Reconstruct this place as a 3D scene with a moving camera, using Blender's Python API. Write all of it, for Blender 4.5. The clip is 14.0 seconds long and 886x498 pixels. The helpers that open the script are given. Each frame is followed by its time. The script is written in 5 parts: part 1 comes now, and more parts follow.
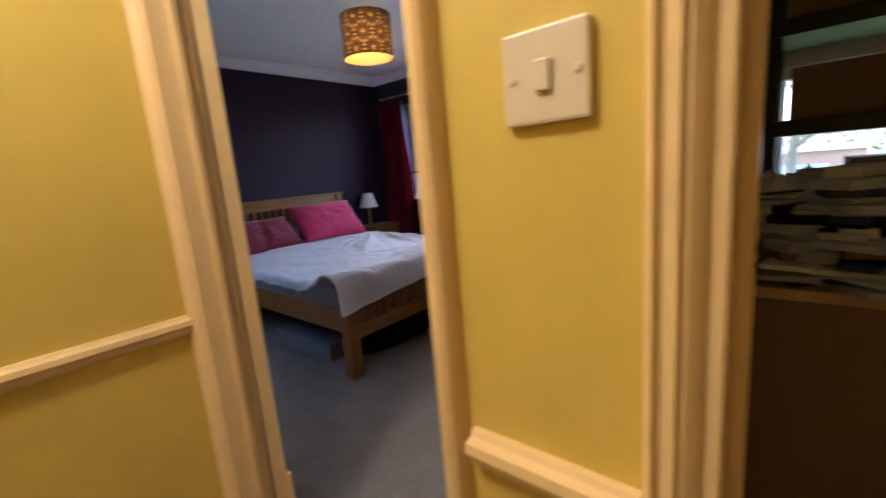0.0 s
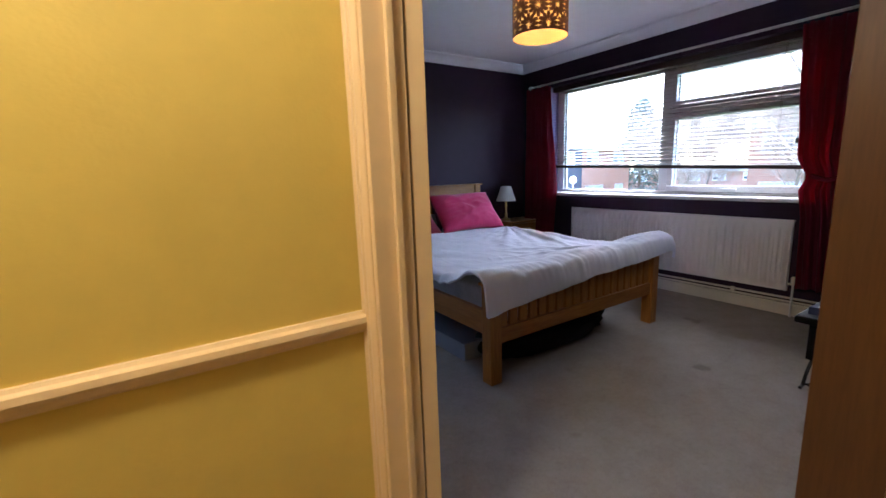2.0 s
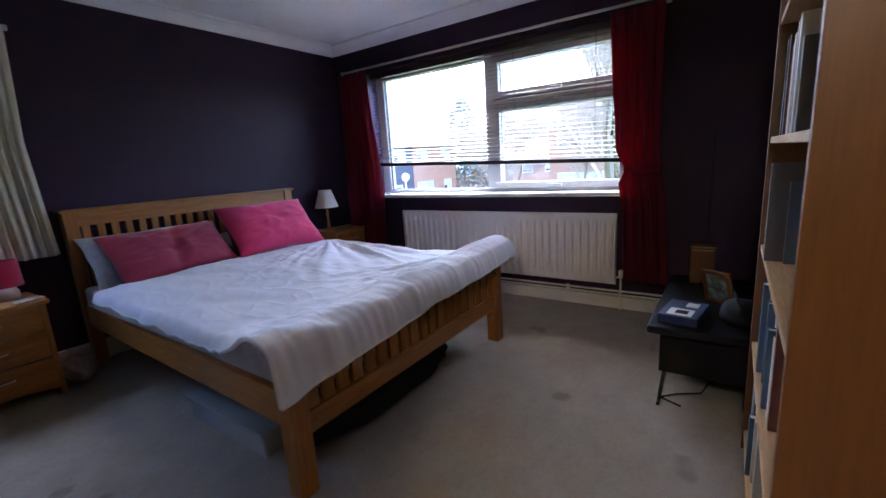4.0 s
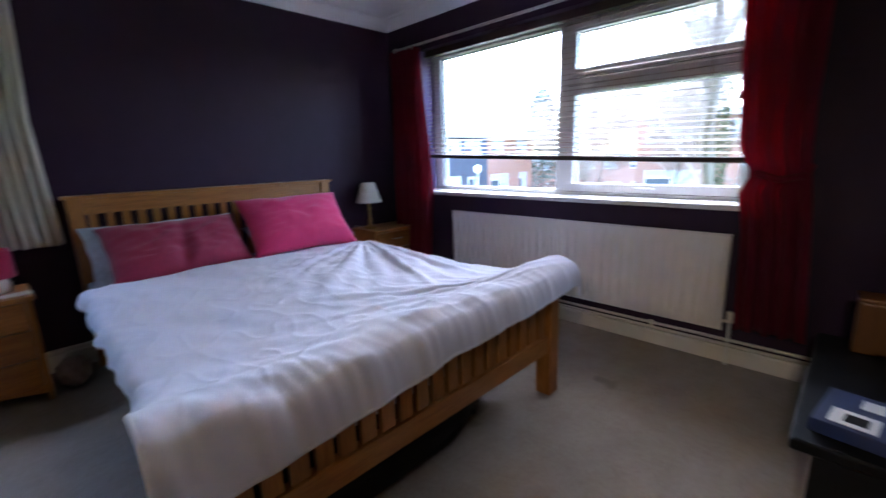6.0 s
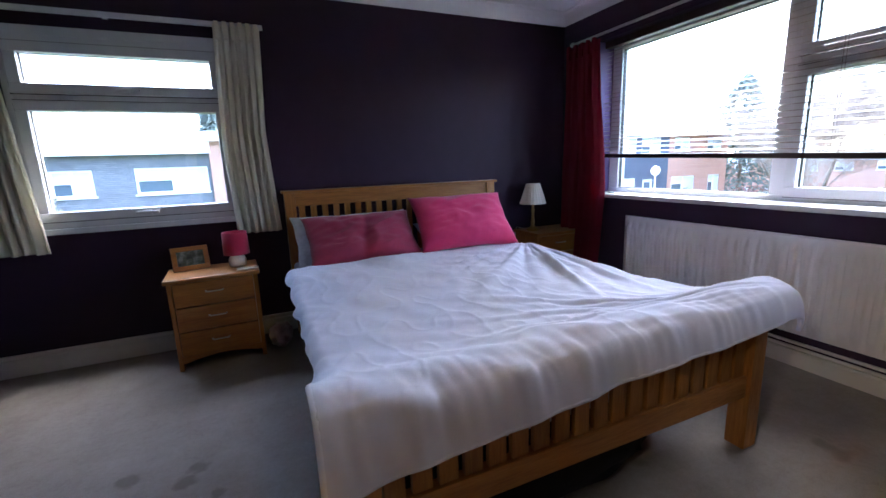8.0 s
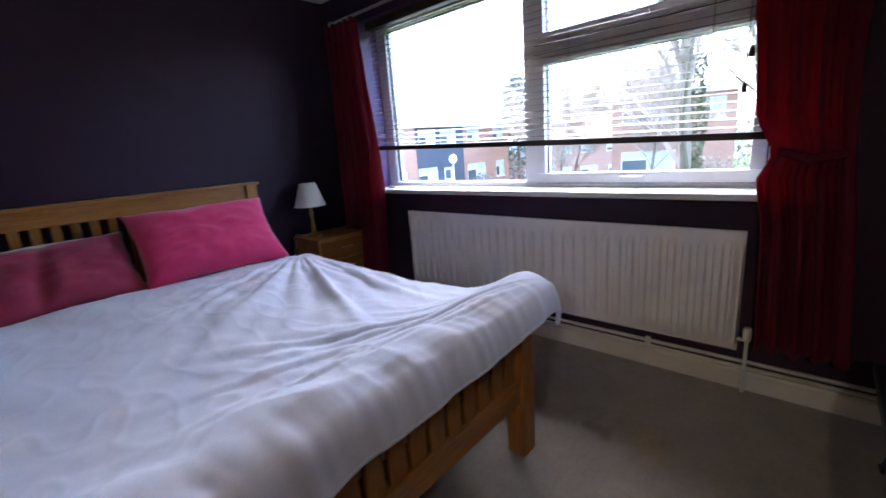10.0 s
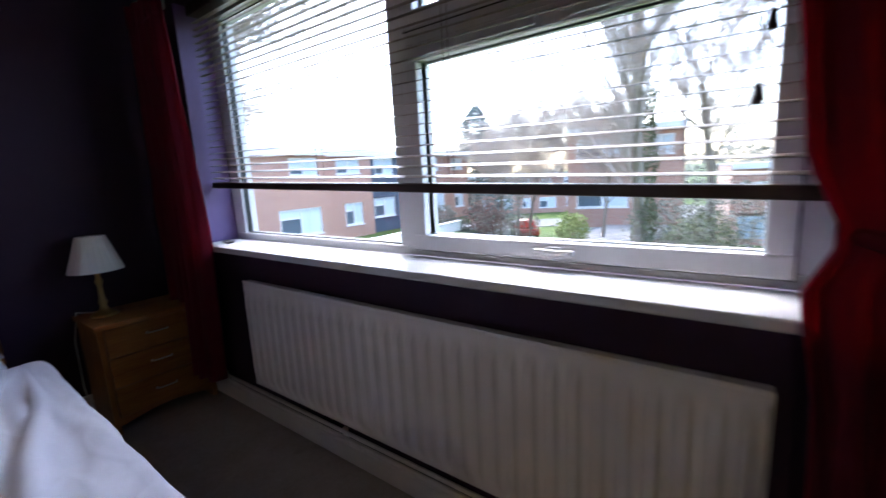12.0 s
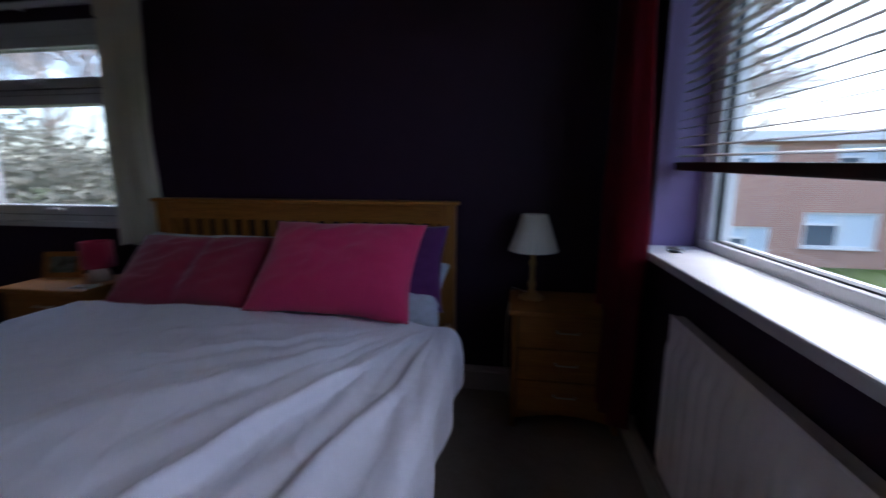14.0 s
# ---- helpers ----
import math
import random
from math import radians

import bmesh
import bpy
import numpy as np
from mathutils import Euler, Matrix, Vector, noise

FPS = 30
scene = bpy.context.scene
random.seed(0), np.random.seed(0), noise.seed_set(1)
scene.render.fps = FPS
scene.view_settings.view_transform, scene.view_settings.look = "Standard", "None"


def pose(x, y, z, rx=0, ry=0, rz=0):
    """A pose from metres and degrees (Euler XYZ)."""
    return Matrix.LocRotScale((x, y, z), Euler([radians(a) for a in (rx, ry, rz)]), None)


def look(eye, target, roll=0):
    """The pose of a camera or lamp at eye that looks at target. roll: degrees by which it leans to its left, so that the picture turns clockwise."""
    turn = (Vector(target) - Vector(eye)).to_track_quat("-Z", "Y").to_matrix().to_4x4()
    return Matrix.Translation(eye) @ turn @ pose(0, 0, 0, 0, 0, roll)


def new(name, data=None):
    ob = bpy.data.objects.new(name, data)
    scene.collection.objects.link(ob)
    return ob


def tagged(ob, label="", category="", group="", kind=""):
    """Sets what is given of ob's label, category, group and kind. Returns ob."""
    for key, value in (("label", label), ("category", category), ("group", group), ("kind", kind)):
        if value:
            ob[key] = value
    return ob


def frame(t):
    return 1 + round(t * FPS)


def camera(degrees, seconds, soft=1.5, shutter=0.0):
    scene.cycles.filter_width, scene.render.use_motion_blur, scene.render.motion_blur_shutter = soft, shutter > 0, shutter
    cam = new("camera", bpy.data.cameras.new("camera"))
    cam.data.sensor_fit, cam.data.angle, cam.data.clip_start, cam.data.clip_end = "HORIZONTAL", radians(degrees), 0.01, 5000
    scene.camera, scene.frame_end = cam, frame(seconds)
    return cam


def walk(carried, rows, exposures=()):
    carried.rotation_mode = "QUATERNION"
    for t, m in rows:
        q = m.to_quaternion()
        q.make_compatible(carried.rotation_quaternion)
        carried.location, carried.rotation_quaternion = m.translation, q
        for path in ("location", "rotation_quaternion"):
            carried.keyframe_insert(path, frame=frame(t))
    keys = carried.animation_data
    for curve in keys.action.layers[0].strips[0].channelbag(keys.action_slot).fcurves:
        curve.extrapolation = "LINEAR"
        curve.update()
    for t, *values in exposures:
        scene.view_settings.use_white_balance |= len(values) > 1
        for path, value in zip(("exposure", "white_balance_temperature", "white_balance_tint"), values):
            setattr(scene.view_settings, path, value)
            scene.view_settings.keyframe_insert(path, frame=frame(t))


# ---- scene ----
cam = camera(93.0, 14.0, shutter=0.5)
PATH = [
    (0, (0.291, 0.145, 1.144), (1.788, 1.42, 0.78), -4.8),
    (0.5, (0.205, 0.203, 1.141), (1.436, 1.737, 0.785), -3.7),
    (1, (0.172, 0.243, 1.141), (1.242, 1.897, 0.799), -2.7),
    (1.5, (0.203, 0.314, 1.137), (1.275, 1.964, 0.779), -2.2),
    (2, (0.301, 0.443, 1.137), (1.387, 2.083, 0.779), -2.0),
    (2.5, (0.417, 0.579, 1.158), (1.563, 2.176, 0.787), -0.9),
    (3, (0.549, 0.731, 1.159), (1.893, 2.166, 0.788), -2.0),
    (3.5, (0.694, 0.823, 1.139), (2.266, 1.986, 0.722), -3.9),
    (3.7, (0.776, 0.845, 1.143), (2.382, 1.966, 0.741), -3.6),
    (5.8, (1.486, 1.041, 1.147), (2.976, 2.309, 0.731), -3.1),
    (6, (1.496, 1.099, 1.149), (2.882, 2.476, 0.723), -1.8),
    (6.5, (1.523, 1.125, 1.143), (2.631, 2.736, 0.726), -1.8),
    (7, (1.498, 1.155, 1.143), (2.358, 2.917, 0.752), -1.9),
    (7.2, (1.484, 1.161, 1.146), (2.252, 2.965, 0.754), -2.1),
    (9.3, (1.72, 1.235, 1.121), (2.699, 2.928, 0.703), -2.2),
    (9.5, (1.768, 1.283, 1.16), (2.922, 2.862, 0.741), -3.1),
    (10, (2.008, 1.333, 1.137), (3.441, 2.646, 0.666), -4.4),
    (10.5, (2.272, 1.399, 1.133), (3.793, 2.63, 0.72), -2.4),
    (11, (2.548, 1.434, 1.127), (4.188, 2.525, 0.784), -3.3),
    (11.5, (2.808, 1.482, 1.129), (4.515, 2.463, 0.781), -5.2),
    (12, (3.088, 1.583, 1.158), (4.654, 2.776, 0.806), -3.1),
    (12.5, (3.322, 1.731, 1.124), (4.577, 3.242, 0.748), -2.6),
    (13, (3.442, 1.946, 1.14), (4.345, 3.698, 0.8), -2.8),
    (13.5, (3.434, 2.067, 1.102), (3.882, 3.994, 0.807), -0.4),
    (14, (3.561, 2.194, 1.125), (3.244, 4.138, 0.781), 0.2),
]
EXPOSURES = [(t, stops, kelvin, 10) for t, stops, kelvin in ((0.0, 4.1, 5650), (2.0, 4.2, 5550), (3.7, 4.25, 5450), (6.5, 4.35, 5500), (9.5, 4.2, 5600), (10.5, 3.95, 5650), (12.0, 3.2, 5800), (13.0, 2.52, 5800), (14.0, 2.36, 5700))]
walk(cam, [(t, look(eye, target, roll)) for t, eye, target, roll in PATH], EXPOSURES)

# ---- world and lights ----
SUN_UP, SUN_TURN = radians(57), radians(60)
world = bpy.data.worlds.new("overcast_sky")
scene.world = world
world.use_nodes = True
wn, wl = world.node_tree.nodes, world.node_tree.links
sky = wn.new("ShaderNodeTexSky")
sky.sky_type, sky.sun_disc = "NISHITA", False
sky.sun_elevation, sky.sun_rotation = SUN_UP, SUN_TURN
sky.air_density, sky.dust_density, sky.ozone_density = 1.0, 3.0, 1.0
wn["Background"].inputs["Strength"].default_value = 0.15
wl.new(sky.outputs[0], wn["Background"].inputs["Color"])

sun = new("sun", bpy.data.lights.new("sun", "SUN"))
sun.data.energy, sun.data.angle, sun.data.color = 0.8, radians(100), (1.0, 0.99, 0.97)
sun.matrix_world = look((0, 0, 30), (0 - math.sin(SUN_TURN) * 30, 0 - math.cos(SUN_TURN) * 30, 30 - math.tan(SUN_UP) * 30))


def point_lamp(name, place, watts, colour, radius):
    ob = new(name, bpy.data.lights.new(name, "POINT"))
    ob.data.energy, ob.data.color, ob.data.shadow_soft_size = watts, colour, radius
    ob.location = place
    return ob


point_lamp("pendant_bulb_light", (2.196, 2.239, 1.99), 5.0, (1.0, 0.72, 0.38), 0.03)
point_lamp("hall_lamp_light", (-0.05, 0.81, 2.12), 2.5, (1.0, 0.85, 0.64), 0.09)


# ---- materials ----
class Mat:
    """A node material with a principled shader and a few helpers."""

    def __init__(self, name, colour=(0.5, 0.5, 0.5), rough=0.6, metal=0.0, spec=0.5):
        self.m = bpy.data.materials.new(name)
        self.m.use_nodes = True
        self.n, self.l = self.m.node_tree.nodes, self.m.node_tree.links
        self.b = self.n["Principled BSDF"]
        self.b.inputs["Base Color"].default_value = (*colour, 1)
        self.b.inputs["Roughness"].default_value = rough
        self.b.inputs["Metallic"].default_value = metal
        self.b.inputs["Specular IOR Level"].default_value = spec
        self.co = self.n.new("ShaderNodeTexCoord").outputs["Object"]

    def scaled(self, sx, sy, sz, rz=0.0):
        mp = self.n.new("ShaderNodeMapping")
        mp.inputs["Scale"].default_value = (sx, sy, sz)
        mp.inputs["Rotation"].default_value = (0, 0, rz)
        self.l.new(self.co, mp.inputs["Vector"])
        return mp.outputs["Vector"]

    def noise(self, scale, detail=4.0, rough=0.6, vec=None, warp=0.0):
        t = self.n.new("ShaderNodeTexNoise")
        t.inputs["Scale"].default_value, t.inputs["Detail"].default_value = scale, detail
        t.inputs["Roughness"].default_value, t.inputs["Distortion"].default_value = rough, warp
        self.l.new(vec or self.co, t.inputs["Vector"])
        return t.outputs["Fac"]

    def ramp(self, fac, *stops):
        r = self.n.new("ShaderNodeValToRGB")
        while len(r.color_ramp.elements) < len(stops):
            r.color_ramp.elements.new(0.5)
        for e, (p, c) in zip(r.color_ramp.elements, stops):
            e.position = p
            e.color = (*c, 1) if len(c) == 3 else c
        self.l.new(fac, r.inputs["Fac"])
        return r.outputs["Color"]

    def mix(self, a, b, fac, mode="MIX"):
        x = self.n.new("ShaderNodeMix")
        x.data_type, x.blend_type = "RGBA", mode
        for k, v in ((6, a), (7, b), (0, fac)):
            if isinstance(v, (int, float)):
                x.inputs[k].default_value = v
            elif isinstance(v, tuple):
                x.inputs[k].default_value = (*v, 1)
            else:
                self.l.new(v, x.inputs[k])
        return x.outputs[2]

    def colour(self, c):
        self.l.new(c, self.b.inputs["Base Color"])
        return self

    def rough(self, r):
        self.l.new(r, self.b.inputs["Roughness"])
        return self

    def bump(self, h, strength=0.3, dist=0.002):
        b = self.n.new("ShaderNodeBump")
        b.inputs["Strength"].default_value, b.inputs["Distance"].default_value = strength, dist
        self.l.new(h, b.inputs["Height"])
        self.l.new(b.outputs[0], self.b.inputs["Normal"])
        return self


def painted(name, c, rough=0.55, grain=180.0, bump=0.25, spread=0.12, spec=0.4):
    k = Mat(name, c, rough, 0, spec)
    lo, hi = tuple(v * (1 - spread) for v in c), tuple(min(1, v * (1 + spread)) for v in c)
    k.colour(k.mix(k.ramp(k.noise(1.3, 5), (0.3, lo), (0.7, hi)), k.ramp(k.noise(9.0, 4), (0.35, lo), (0.65, hi)), 0.4))
    return k.bump(k.noise(grain, 3), bump, 0.0015).m


def wood(name, dark, light, along="x", rough=0.38, scale=1.0):
    k = Mat(name, light, rough)
    st = {"x": (1.2, 16, 16), "y": (16, 1.2, 16), "z": (16, 16, 1.2)}[along]
    v = k.scaled(*(q * scale for q in st))
    fine = k.scaled(*(q * scale * 5 for q in st))
    c = k.ramp(k.noise(1.6, 6, 0.6, v, 1.2), (0.25, dark), (0.5, tuple((a + b) / 2 for a, b in zip(dark, light))), (0.75, light))
    g = k.noise(2.2, 4, 0.7, fine)
    c = k.mix(c, k.ramp(g, (0.35, tuple(q * 0.72 for q in dark)), (0.6, light)), 0.3)
    k.colour(c)
    k.rough(k.ramp(g, (0.3, (rough + 0.12,) * 3), (0.7, (rough - 0.05,) * 3)))
    return k.bump(g, 0.18, 0.001).m


def cloth(name, c, rough=0.85, weave=700.0, spread=0.15, sheen=0.3):
    k = Mat(name, c, rough, 0, 0.25)
    k.b.inputs["Sheen Weight"].default_value = sheen
    lo, hi = tuple(v * (1 - spread) for v in c), tuple(min(1, v * (1 + spread)) for v in c)
    k.colour(k.mix(k.ramp(k.noise(4.0, 5), (0.3, lo), (0.7, hi)), k.ramp(k.noise(40.0, 3), (0.3, lo), (0.7, hi)), 0.35))
    return k.bump(k.noise(weave, 2), 0.25, 0.0008).m


YELLOW = painted("yellow_wall_paint", (0.64, 0.465, 0.092), 0.45, 120.0, 0.35, 0.08)
PURPLE = painted("aubergine_wall_paint", (0.031, 0.0125, 0.033), 0.6, 150.0, 0.3, 0.16, 0.25)
LILAC = painted("lilac_reveal", (0.16, 0.10, 0.24), 0.5, 150.0, 0.3, 0.1)
CREAM_GLOSS = painted("cream_gloss_paint", (0.74, 0.53, 0.265), 0.28, 60.0, 0.2, 0.06, 0.5)
WHITE_PAINT = painted("white_trim_paint", (0.62, 0.58, 0.54), 0.4, 60.0, 0.2, 0.08)
CEILING = painted("ceiling_emulsion", (0.76, 0.75, 0.78), 0.8, 90.0, 0.3, 0.04)
BEIGE = painted("beige_wall_paint", (0.5, 0.45, 0.36), 0.7)
UPVC = Mat("white_upvc", (0.78, 0.78, 0.8), 0.3)
UPVC.colour(UPVC.ramp(UPVC.noise(6, 4), (0.3, (0.58, 0.58, 0.60)), (0.7, (0.66, 0.66, 0.68))))
UPVC = UPVC.m
GASKET = Mat("black_rubber_gasket", (0.02, 0.02, 0.02), 0.6).m
RADIATOR = painted("radiator_enamel", (0.74, 0.70, 0.69), 0.32, 40.0, 0.1, 0.04)
OAK_X = wood("oak_grain_x", (0.22, 0.075, 0.012), (0.43, 0.18, 0.034), "x")
OAK_Y = wood("oak_grain_y", (0.22, 0.075, 0.012), (0.43, 0.18, 0.034), "y")
OAK_Z = wood("oak_grain_z", (0.22, 0.075, 0.012), (0.43, 0.18, 0.034), "z")
PINE_Z = wood("orange_pine_grain_z", (0.095, 0.032, 0.005), (0.14, 0.052, 0.009), "z", 0.4, 0.6)
PINE_X = wood("pale_pine_grain_x", (0.42, 0.25, 0.11), (0.58, 0.38, 0.19), "x", 0.45)
SLAT = wood("brown_blind_wood", (0.14, 0.10, 0.08), (0.22, 0.17, 0.14), "y", 0.28)
RAIL = wood("dark_blind_rail", (0.022, 0.010, 0.008), (0.045, 0.02, 0.014), "y", 0.4)
DUVET = cloth("white_cotton_duvet", (0.74, 0.75, 0.88), 0.9, 600.0, 0.04)
SHEET = cloth("grey_patterned_sheet", (0.42, 0.43, 0.5), 0.9, 300.0, 0.3)
HOT_PINK = cloth("hot_pink_cotton", (0.57, 0.026, 0.125), 0.7, 500.0, 0.07)
DARK_PINK = cloth("raspberry_cotton", (0.27, 0.02, 0.06), 0.7, 500.0, 0.12)
PLUM = cloth("plum_cotton", (0.10, 0.02, 0.12), 0.8)
PALE_BLUE = cloth("pale_blue_floral_cotton", (0.5, 0.54, 0.62), 0.85, 400.0, 0.3)


def sheer(m, c, amount):
    """Lets some light through a cloth."""
    n, l = m.node_tree.nodes, m.node_tree.links
    t, x = n.new("ShaderNodeBsdfTranslucent"), n.new("ShaderNodeMixShader")
    t.inputs["Color"].default_value = (*c, 1)
    x.inputs[0].default_value = amount
    l.new(n["Principled BSDF"].outputs[0], x.inputs[1]); l.new(t.outputs[0], x.inputs[2])
    l.new(x.outputs[0], n["Material Output"].inputs["Surface"])
    return m


RED_CURTAIN = sheer(cloth("crimson_curtain", (0.10, 0.0025, 0.015), 0.75, 500.0, 0.15, 0.05), (0.6, 0.007, 0.06), 0.3)
CREAM_CURTAIN = sheer(cloth("cream_curtain", (0.82, 0.78, 0.68), 0.85, 300.0, 0.06), (0.86, 0.82, 0.7), 0.5)
BLACK_CLOTH = cloth("black_bag_cloth", (0.008, 0.008, 0.01), 0.8, 700.0, 0.15, 0.0)
BLACK = Mat("black_lacquer", (0.006, 0.0055, 0.006), 0.5, 0, 0.15).m
BLACK_METAL = Mat("black_metal", (0.02, 0.02, 0.02), 0.4, 0.6).m
BRASS = Mat("antique_brass", (0.42, 0.28, 0.10), 0.35, 0.9).m
STEEL = Mat("brushed_steel", (0.55, 0.52, 0.48), 0.35, 0.95).m
CHROME = Mat("chrome", (0.7, 0.7, 0.7), 0.15, 1.0).m
IVORY = Mat("ivory_plastic", (0.66, 0.56, 0.42), 0.4).m
PLASTIC_WHITE = Mat("white_plastic", (0.7, 0.62, 0.54), 0.35).m
LAMP_SHADE = cloth("ivory_pleated_shade", (0.72, 0.68, 0.62), 0.9, 300.0, 0.05)
RED_SHADE = cloth("red_fabric_shade", (0.45, 0.02, 0.07), 0.8)
PAPER = Mat("white_paper", (0.72, 0.71, 0.68), 0.8).m
CARDBOARD = painted("brown_cardboard", (0.25, 0.145, 0.07), 0.8, 90.0, 0.2, 0.12)
BLUE_CARD = Mat("blue_printed_card", (0.02, 0.03, 0.09), 0.45).m
PHOTO = Mat("dark_photo_print", (0.06, 0.07, 0.07), 0.3)
PHOTO.colour(PHOTO.ramp(PHOTO.noise(18, 5), (0.35, (0.02, 0.03, 0.03)), (0.5, (0.10, 0.12, 0.10)), (0.7, (0.35, 0.38, 0.4))))
PHOTO = PHOTO.m

SPOTS = ((2.76, 1.53, 0.05), (1.28, 2.70, 0.04), (1.19, 2.88, 0.05), (1.31, 2.76, 0.035), (0.98, 2.98, 0.05), (1.23, 2.95, 0.045))
CARPET = Mat("worn_grey_carpet", (0.3, 0.28, 0.27), 0.95, 0, 0.1)
_c = CARPET.ramp(CARPET.noise(1.1, 6, 0.65), (0.25, (0.20, 0.18, 0.165)), (0.55, (0.33, 0.305, 0.28)), (0.8, (0.42, 0.395, 0.365)))
_c = CARPET.mix(_c, CARPET.ramp(CARPET.noise(7.0, 5, 0.7), (0.3, (0.13, 0.12, 0.115)), (0.62, (0.41, 0.385, 0.355))), 0.48)
_c = CARPET.mix(_c, CARPET.ramp(CARPET.noise(260.0, 2), (0.3, (0.15, 0.14, 0.13)), (0.7, (0.43, 0.405, 0.375))), 0.4)
_c = CARPET.mix(_c, CARPET.ramp(CARPET.noise(48.0, 4, 0.7), (0.35, (0.13, 0.115, 0.1)), (0.6, (0.45, 0.41, 0.37))), 0.13)
for _x, _y, _r in SPOTS:
    _d = CARPET.n.new("ShaderNodeVectorMath")
    _d.operation = "DISTANCE"
    _d.inputs[1].default_value = (_x, _y, 0)
    _w = CARPET.n.new("ShaderNodeVectorMath")
    _w.operation = "ADD"
    _nz = CARPET.n.new("ShaderNodeTexNoise")
    _nz.inputs["Scale"].default_value = 22.0
    CARPET.l.new(CARPET.co, _nz.inputs["Vector"])
    _sc = CARPET.n.new("ShaderNodeVectorMath")
    _sc.operation = "MULTIPLY"
    _sc.inputs[1].default_value = (0.07, 0.07, 0.0)
    CARPET.l.new(_nz.outputs["Color"], _sc.inputs[0])
    CARPET.l.new(CARPET.co, _w.inputs[0]); CARPET.l.new(_sc.outputs[0], _w.inputs[1])
    CARPET.l.new(_w.outputs[0], _d.inputs[0])
    _k = CARPET.ramp(_d.outputs["Value"], (_r * 0.5, (0.6, 0.6, 0.6)), (_r, (0, 0, 0)))
    _c = CARPET.mix(_c, (0.09, 0.08, 0.075), CARPET.mix((0.0, 0.0, 0.0), _k, 1.0))
_stain = CARPET.ramp(CARPET.noise(3.4, 2, 0.5), (0.70, (0, 0, 0)), (0.76, (1, 1, 1)))
_c = CARPET.mix(_c, (0.10, 0.09, 0.085), CARPET.mix((0.0, 0.0, 0.0), _stain, 0.55))
_c = CARPET.mix(_c, (0.27, 0.20, 0.165), 0.32)
CARPET.colour(_c).bump(CARPET.noise(420.0, 3), 0.7, 0.004)
CARPET = CARPET.m

GLASS = bpy.data.materials.new("window_glass")
GLASS.use_nodes = True
_n, _l = GLASS.node_tree.nodes, GLASS.node_tree.links
_t, _g, _m = (_n.new(k) for k in ("ShaderNodeBsdfTransparent", "ShaderNodeBsdfGlossy", "ShaderNodeMixShader"))
_g.inputs["Roughness"].default_value = 0.02
_m.inputs[0].default_value = 0.04
_l.new(_t.outputs[0], _m.inputs[1]); _l.new(_g.outputs[0], _m.inputs[2])
_l.new(_m.outputs[0], _n["Material Output"].inputs["Surface"])

CLEAR_PLASTIC = Mat("cloudy_clear_plastic", (0.6, 0.63, 0.68), 0.25)
CLEAR_PLASTIC.b.inputs["Transmission Weight"].default_value = 0.55
CLEAR_PLASTIC = CLEAR_PLASTIC.m


def glow(name, c, strength):
    k = Mat(name, c, 0.5)
    k.b.inputs["Emission Color"].default_value = (*c, 1)
    k.b.inputs["Emission Strength"].default_value = strength
    return k.m


BULB = glow("lit_bulb", (1.0, 0.72, 0.36), 3.0)
HALL_GLOW = glow("hall_lamp_glass", (1.0, 0.8, 0.5), 0.5)


def translucent(name, c, amount, rough=0.8):
    k = Mat(name, c, rough, 0, 0.2)
    t, m = k.n.new("ShaderNodeBsdfTranslucent"), k.n.new("ShaderNodeMixShader")
    t.inputs["Color"].default_value = (*c, 1)
    m.inputs[0].default_value = amount
    k.l.new(k.b.outputs[0], m.inputs[1]); k.l.new(t.outputs[0], m.inputs[2])
    k.l.new(m.outputs[0], k.n["Material Output"].inputs["Surface"])
    return k


SHADE_LINER = translucent("amber_shade_liner", (0.80, 0.44, 0.17), 0.42).m
SHADE_VENEER = wood("shade_veneer", (0.13, 0.042, 0.02), (0.20, 0.07, 0.035), "z", 0.55)


# ---- mesh helpers ----
def thing(name, place=(0, 0, 0), label="", category="", group="", kind="", turn=0.0):
    ob = new(name)
    ob.empty_display_size = 0.1
    ob.matrix_world = pose(*place, 0, 0, turn)
    return tagged(ob, label, category, group, kind)


def finish(name, bm, mats, smooth=False):
    me = bpy.data.meshes.new(name)
    bm.normal_update()
    bm.to_mesh(me)
    bm.free()
    for m in (mats if isinstance(mats, (list, tuple)) else [mats]):
        me.materials.append(m)
    if smooth:
        for p in me.polygons:
            p.use_smooth = True
    return me


def part(name, bm, material, parent=None, label="", smooth=False):
    """Link a bmesh as one mesh object under a thing or a part."""
    ob = new(name, finish(name, bm, material, smooth))
    if parent is not None:
        ob.parent = parent
    return tagged(ob, label)


def put(bm, other):
    me = bpy.data.meshes.new("tmp")
    other.to_mesh(me)
    other.free()
    bm.from_mesh(me)
    bpy.data.meshes.remove(me)
    return bm


def box(x0, x1, y0, y1, z0, z1, bevel=0.0, seg=2):
    bm = bmesh.new()
    bmesh.ops.create_cube(bm, size=1.0)
    for v in bm.verts:
        v.co = Vector(((x0 + x1) / 2 + v.co.x * (x1 - x0), (y0 + y1) / 2 + v.co.y * (y1 - y0), (z0 + z1) / 2 + v.co.z * (z1 - z0)))
    if bevel:
        bmesh.ops.bevel(bm, geom=bm.edges[:], offset=bevel, segments=seg, affect="EDGES", profile=0.6)
    return bm


def boxes(*rows, bevel=0.0):
    bm = bmesh.new()
    for r in rows:
        put(bm, box(*r, bevel=bevel))
    return bm


